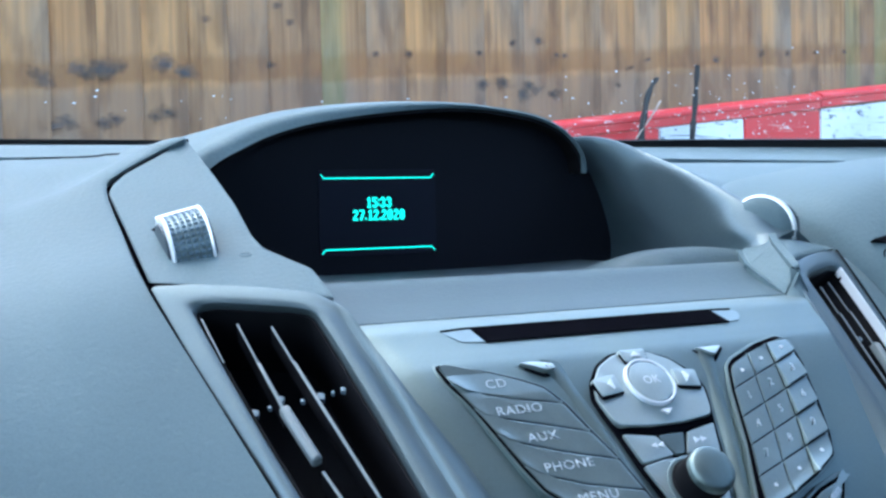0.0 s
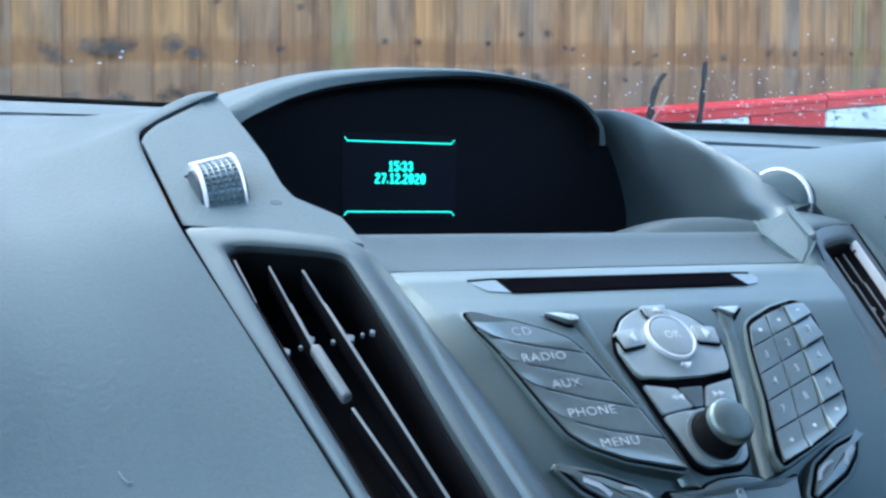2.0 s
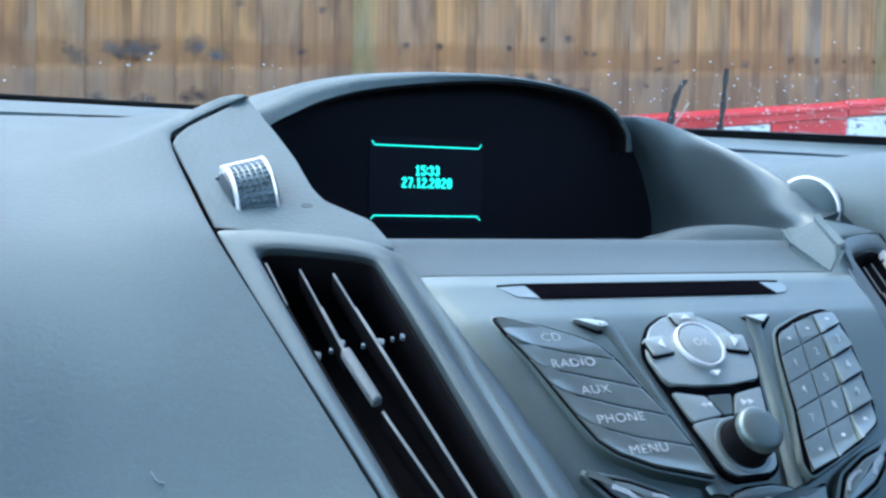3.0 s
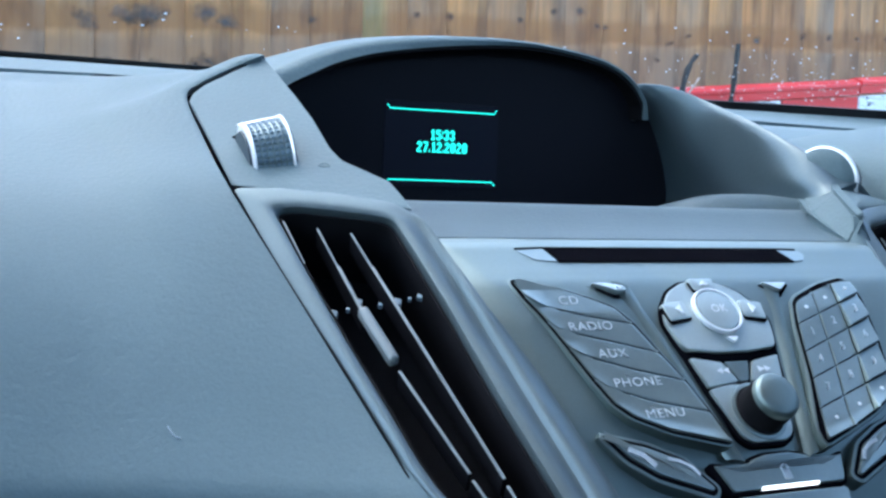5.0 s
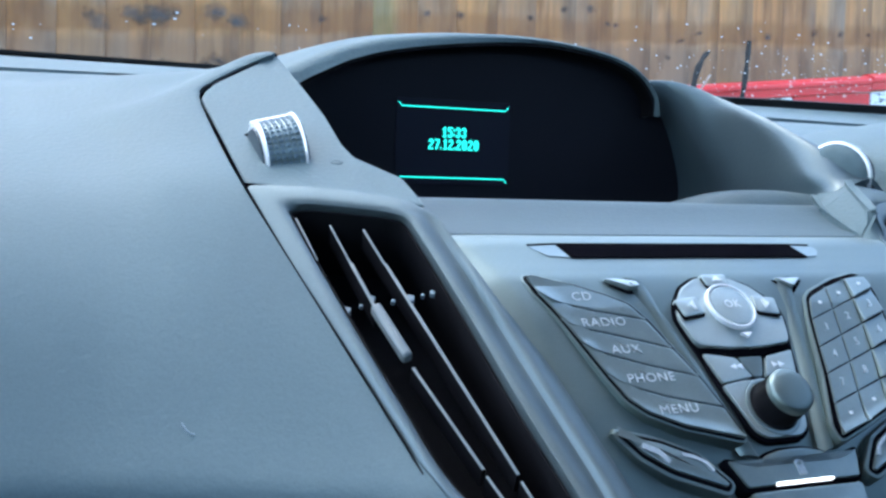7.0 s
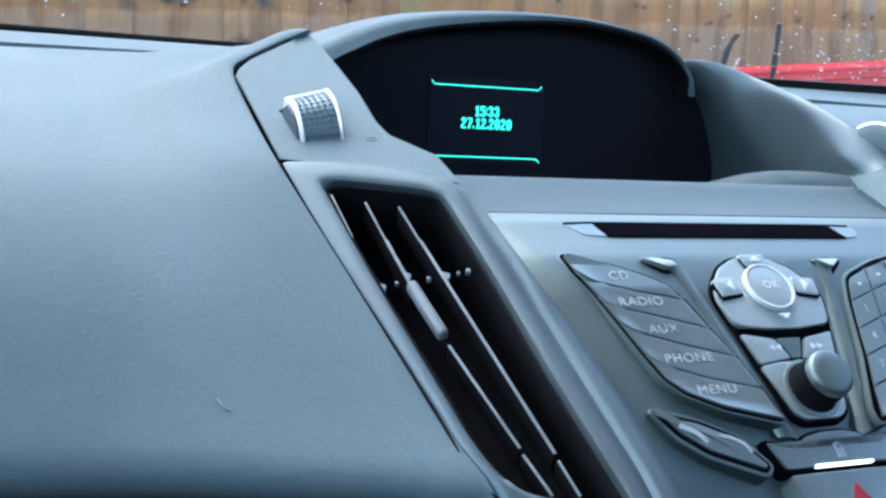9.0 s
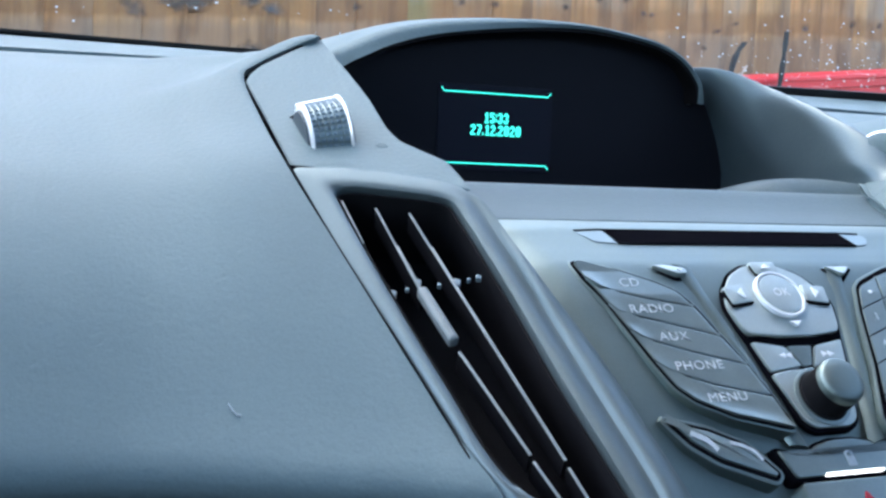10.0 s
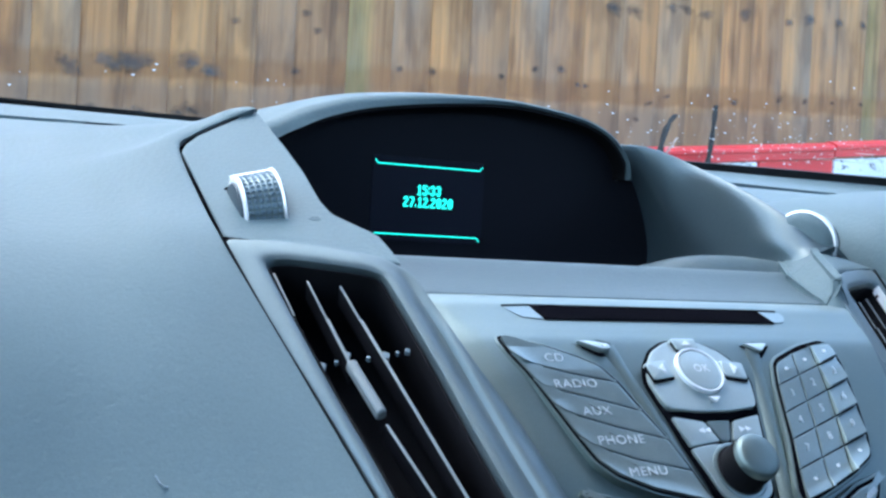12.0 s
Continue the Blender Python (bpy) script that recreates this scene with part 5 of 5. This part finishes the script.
for u, v, pts in ((0, -0.3, [(-2.6, -1), (2.6, -1), (0, 1.3)]), (-18.6, -13.4, [(1.2, -2.6), (1.2, 2.6), (-1.5, 0)]), (18.9, -13.4, [(-1.2, -2.6), (1.5, 0), (-1.2, 2.6)]), (0.8, -28.6, [(-2.8, 1), (2.8, 1), (0, -1.4)])):
    part("arrow_mark", slab(NAVP, rounded([(u + a, v + b) for a, b in pts], 0.3, 1), 2.4, 3.75, 0.1), M_PRINT, radio)
part("skip_key", slab(FACE, inset(rounded([(-22.2, -34.2), (-7.5, -36.8), (-3.0, -45.8), (-18.6, -47.6)], 1.2, 2), 0.1), 0, 2.2, 0.6, 0.3), M_PAD_LIT, radio)
part("skip_key", slab(FACE, inset(rounded([(22.2, -34.2), (7.5, -36.8), (3.0, -45.8), (18.6, -47.6)], 1.2, 2), 0.1), 0, 2.2, 0.6, 0.3), M_PAD_LIT, radio)
part("centre_wedge", slab(FACE, rounded([(-6, -36.6), (6, -36.6), (2.2, -45.4), (-2.2, -45.4)], 1, 2), 0, 1.8, 0.5), M_BUTTON, radio)
for u0 in (-12.4, 8.6):
    sg = -1 if u0 < 0 else 1
    for d in (0, 3.2):
        poly = [(u0 + d, -39.6), (u0 + d + 3.0, -41.0), (u0 + d, -42.4)] if sg > 0 else [(u0 + d + 3.0, -39.6), (u0 + d, -41.0), (u0 + d + 3.0, -42.4)]
        part("skip_mark", slab(FACE, poly, 2.0, 2.65, 0.05), M_PRINT, radio)
part("knob_plate", slab(FACE, inset(rounded(both([(9, -46.6), (19.4, -48.2), (15.6, -59), (12.7, -68.8), (8.2, -71.8)]), 2, 2), 0.3), 0, 2.0, 0.6), M_PAD_LIT, radio)
knob = part("volume_knob", lathe(FACE, 0.0, -59.0, [(10.6, 1.8), (10.6, 3.0), (9.8, 3.6), (9.6, 12.0)], 40), M_BLACK, radio, "round volume knob with dark skirt")
part("knob_cap", lathe(FACE, 0.0, -59.0, [(9.5, 11.4), (9.5, 14.2), (9.1, 15.2), (8.0, 15.9), (5.0, 16.3), (1.0, 16.4)], 40), M_FASCIA, knob, "satin grey cap")
part("knob_collar", lathe(FACE, 0.0, -59.0, [(12.2, 1.8), (12.2, 2.4), (11.6, 2.7), (10.8, 2.7)], 40), M_BUTTON, radio)

# ridges between the groups: rounded bars that rise out of the fascia
for s in (-1, 1):
    pts = catmull([(s * 38.5, 2, 0), (s * 35.8, -9, 0), (s * 32.4, -21.6, 0), (s * 28.0, -40, 0), (s * 23.2, -60, 0), (s * 18.6, -78, 0)], 30)
    bm = bmesh.new()
    loops = []
    for i, p in enumerate(pts):
        f = i / 29
        wide, high = 4.0 + 0.4 * f, 1.7 * min(1.0, f / 0.6) ** 1.3
        loops.append([bm.verts.new(FACE.at(p.x + wide * c, p.y + 0.28 * s * wide * c, -0.6 + (high + 0.6) * (1 - c * c) ** 0.8)) for c in (-1, -0.85, -0.65, -0.4, -0.15, 0.15, 0.4, 0.65, 0.85, 1)])
    for a, b in zip(loops, loops[1:]):
        for i in range(9):
            bm.faces.new((a[i], a[i + 1], b[i + 1], b[i]))
        bm.faces.new((a[9], a[0], b[0], b[9]))
    bm.faces.new(loops[0])
    bm.faces.new(loops[-1][::-1])
    part("ridge", bm, M_FASCIA, radio, "raised rounded ridge")

# keypad
KEY = [(45.0, -9.8), (49.0, -6.6), (65.7, 0.2), (80.2, 3.8), (84.4, 1.8), (84.2, -8.2), (80.2, -30.0), (75.6, -46.5), (71.0, -55.8), (56.5, -63.4), (38.0, -70.5), (24.3, -75.3), (23.6, -70.6), (33.2, -46.8), (37.0, -33.8), (40.8, -20.5)]
part("keypad_rim", key_slab(FACE, inset(rounded(KEY, 1.5, 2), -2.0), -5, 0.9, 0.7, lambda u, v: PLATEAU(v)), M_FASCIA, radio)
part("keypad_well", key_slab(FACE, inset(rounded(KEY, 1.5, 2), -0.9), -3, 1.1, 0.05, lambda u, v: PLATEAU(v)), M_GAP, radio)
LINES = [((45.0, -9.4), (84.2, 3.2)), ((40.8, -20.5), (83.4, -5.5)), ((36.9, -34.0), (82.0, -18.0)), ((33.4, -46.8), (79.0, -31.3)), ((28.4, -60.8), (74.8, -45.8)), ((24.0, -75.0), (71.0, -56.2))]
COLS = (0.0, 0.34, 0.67, 1.0)
MARKS = ["", "", "", "1", "2", "3", "4", "5", "6", "7", "8", "9", "", "", ""]
for r in range(5):
    for c in range(3):
        corner = []
        for ln, f in ((r, COLS[c]), (r, COLS[c + 1]), (r + 1, COLS[c + 1]), (r + 1, COLS[c])):
            a, b = Vector(LINES[ln][0]), Vector(LINES[ln][1])
            p = a + (b - a) * f
            bulge = 1.6 if ln in (0, 5) else 0.0
            p += Vector((0, bulge * (1 if ln == 0 else -1) * 4 * f * (1 - f)))
            corner.append((p.x, p.y))
        rad = [0.5] * 4
        if (r, c) == (0, 0):
            rad[0] = 4
        if (r, c) == (0, 2):
            rad[1] = 4
        if (r, c) == (4, 2):
            rad[2] = 6
        if (r, c) == (4, 0):
            rad[3] = 1.5
        cu = sum(p[0] for p in corner) / 4
        cv = sum(p[1] for p in corner) / 4

        def roll(uu, vv, col=c, row=r, cu=cu, cv=cv):
            # the outer column and the lowest row are turned upwards
            h = PLATEAU(vv) - 0.02 * (uu - cu)
            if col == 2:
                h += 0.15 * max(0.0, cv + 6.5 + 0.34 * (uu - cu) - vv)
            if row == 4:
                h += 1.5 * max(0.0, (cv + 1.0 - vv + 0.3 * (uu - cu)) / 8.0) ** 2
            return h

        key = part("key", key_slab(FACE, inset(rounded(corner, rad, 3), 0.34), 0.5, 1.6, 0.22, roll), M_BUTTON, radio)
        mk = MARKS[3 * r + c]
        if mk:
            lettering("lettering", mk, FACE, cu, cv, 1.8 + roll(cu, cv) + (0.45 if c == 2 else 0.05), 5.0, M_PRINT_MID, key, 0.95)
        else:
            part("key_mark", slab(FACE, rounded([(cu - 0.9, cv - 0.7), (cu + 0.9, cv - 0.7), (cu + 0.9, cv + 0.7), (cu - 0.9, cv + 0.7)], 0.3, 1), 1.2 + roll(cu, cv), 1.95 + roll(cu, cv), 0.05), M_PRINT, key)

# call keys
CALL = [(-74.5, -63.6), (-57.1, -68.4), (-42.6, -75.5), (-32.5, -88.0), (-35.5, -91.0), (-57.0, -82.0), (-67.0, -74.4)]
for s in (-1, 1):
    poly = [(-s * u, v) for u, v in CALL]
    part("call_rim", slab(FACE, inset(rounded(poly, 2, 3), -1.6), -10, 1.2, 1.0), M_FASCIA, radio)
    part("call_well", slab(FACE, rounded(poly, 2, 3), -9, 1.4, 0.2), M_GAP, radio)
    inner = inset(rounded(poly, 2, 3), 1.6)
    key = part("call_key", slab(FACE, inner, 0, 2.4, 0.9, 0.5), M_BUTTON, radio, "dark call key with pale handset mark")
    part("call_mark", stroke(FACE, [(s * 51, -75.4), (s * 46.5, -76.6), (s * 42.0, -79.4), (s * 40.0, -83.0)], 1.4, 2.2, 3.1), M_PRINT_DIM, key)
    # Pale stroke over the key's outer lower corner.
    part("call_edge", stroke(FACE, [(s * 66, -70.5), (s * 60, -73.6), (s * 57.0, -77.8)], 2.2, 2.0, 2.9), M_PRINT_DIM, key, "pale key corner")

# hazard and lock panel
HAZ = [(-31.5, -78.6), (-18.6, -82.0), (-13.2, -78.0), (-6, -76.4), (6, -76.4), (13.2, -78.0), (18.6, -82.0), (31.5, -78.6), (27.0, -90.5), (-27.0, -90.5)]
part("switch_well", slab(FACE, inset(rounded(HAZ, 1, 2), -0.9), -9, 0.9, 0.2), M_GAP, radio)
lk = part("lock_switch", slab(FACE, inset(rounded(HAZ, 1.5, 2), 0.3), -9, 2.0, 0.7), M_BUTTON, radio, "dark lock switch")
part("lock_mark", ring_slab(FACE, circle(-0.1, -83.0, 2.0, 16, 1.6), circle(-0.1, -83.0, 1.2, 16, 0.8), 1.9, 2.4, 0.05), M_PRINT_DIM, lk)
part("lock_mark", slab(FACE, rounded([(-2.0, -84.0), (1.8, -84.0), (2.0, -87.6), (-1.8, -87.6)], 0.4, 2), 1.9, 2.4, 0.05), M_PRINT_DIM, lk)
part("light_line", slab(FACE, rounded([(-14.0, -89.5), (13.4, -89.5), (13.4, -90.4), (-14.0, -90.4)], 0.6, 2), 0, 2.7, 0.4), M_LIT, radio, "bright white line")
hz = part("hazard_switch", slab(FACE, rounded([(-26.6, -92.4), (26.6, -92.4), (23.5, -112), (-23.5, -112)], 2, 3), -14, 2.0, 0.8, 0.4), M_BUTTON, radio, "dark hazard switch with red triangle")
part("hazard_mark", slab(FACE, rounded([(-5, -106), (5, -106), (0, -97.5)], 0.6, 2), 2.0, 2.75, 0.1), M_RED, hz, "red triangle")
settle(radio)

# ---- driver's instrument hood ----
rows = []
for y, h, w, base in ((-0.004, 0.0, 0.98, 1.000), (0.006, 0.020, 0.98, 1.030), (0.022, 0.046, 0.98, 1.050), (0.05, 0.060, 1.0, 1.066), (0.075, 0.068, 1.0, 1.070), (0.13, 0.071, 1.0, 1.070), (0.22, 0.064, 0.98, 1.070), (0.34, 0.028, 0.9, 1.070)):
    rows.append([(0.43 - math.cos(a) * 0.235 * w, y + 0.012 * math.cos(a), base + h * math.sin(a) ** 0.5) for a in [math.pi * k / 16 for k in range(17)]])
part("instrument_hood", loft(rows, 56, 28, 0.004), M_DASH, dash, "rounded hood over the instruments")
CLUSTER = Plane((0.2040, 0.0460, 1.0880), (0.95, -0.31, 0), (0.1, 0.45, 0.89))
# Black plate on the closed hood paints the shaded opening under the visor.
part("visor_shadow_gap", slab(CLUSTER, rounded([(0, 0.3), (8, 2.6), (22, 5.8), (60, 13), (60, 1.5), (16, -2.0), (6, -1.2)], 1.0, 3), -8, 1.6, 0.6), M_BLACK, dash, "black plate painted in for the shaded opening under the instrument visor")
CLUSTER_POLY = [(5, -5), (4, -12), (7, -20), (14, -27), (60, -27), (60, -1), (18, -3.2)]
part("cluster_gap", slab(CLUSTER, rounded(CLUSTER_POLY, 3, 4), -8, 1.4, 0.3), M_GAP, dash)
part("cluster_bezel", slab(CLUSTER, inset(rounded(CLUSTER_POLY, 3, 4), 0.8), -8, 2.6, 1.2, 0.5), M_DASH, dash, "rounded bezel of the instruments")
settle(dash)
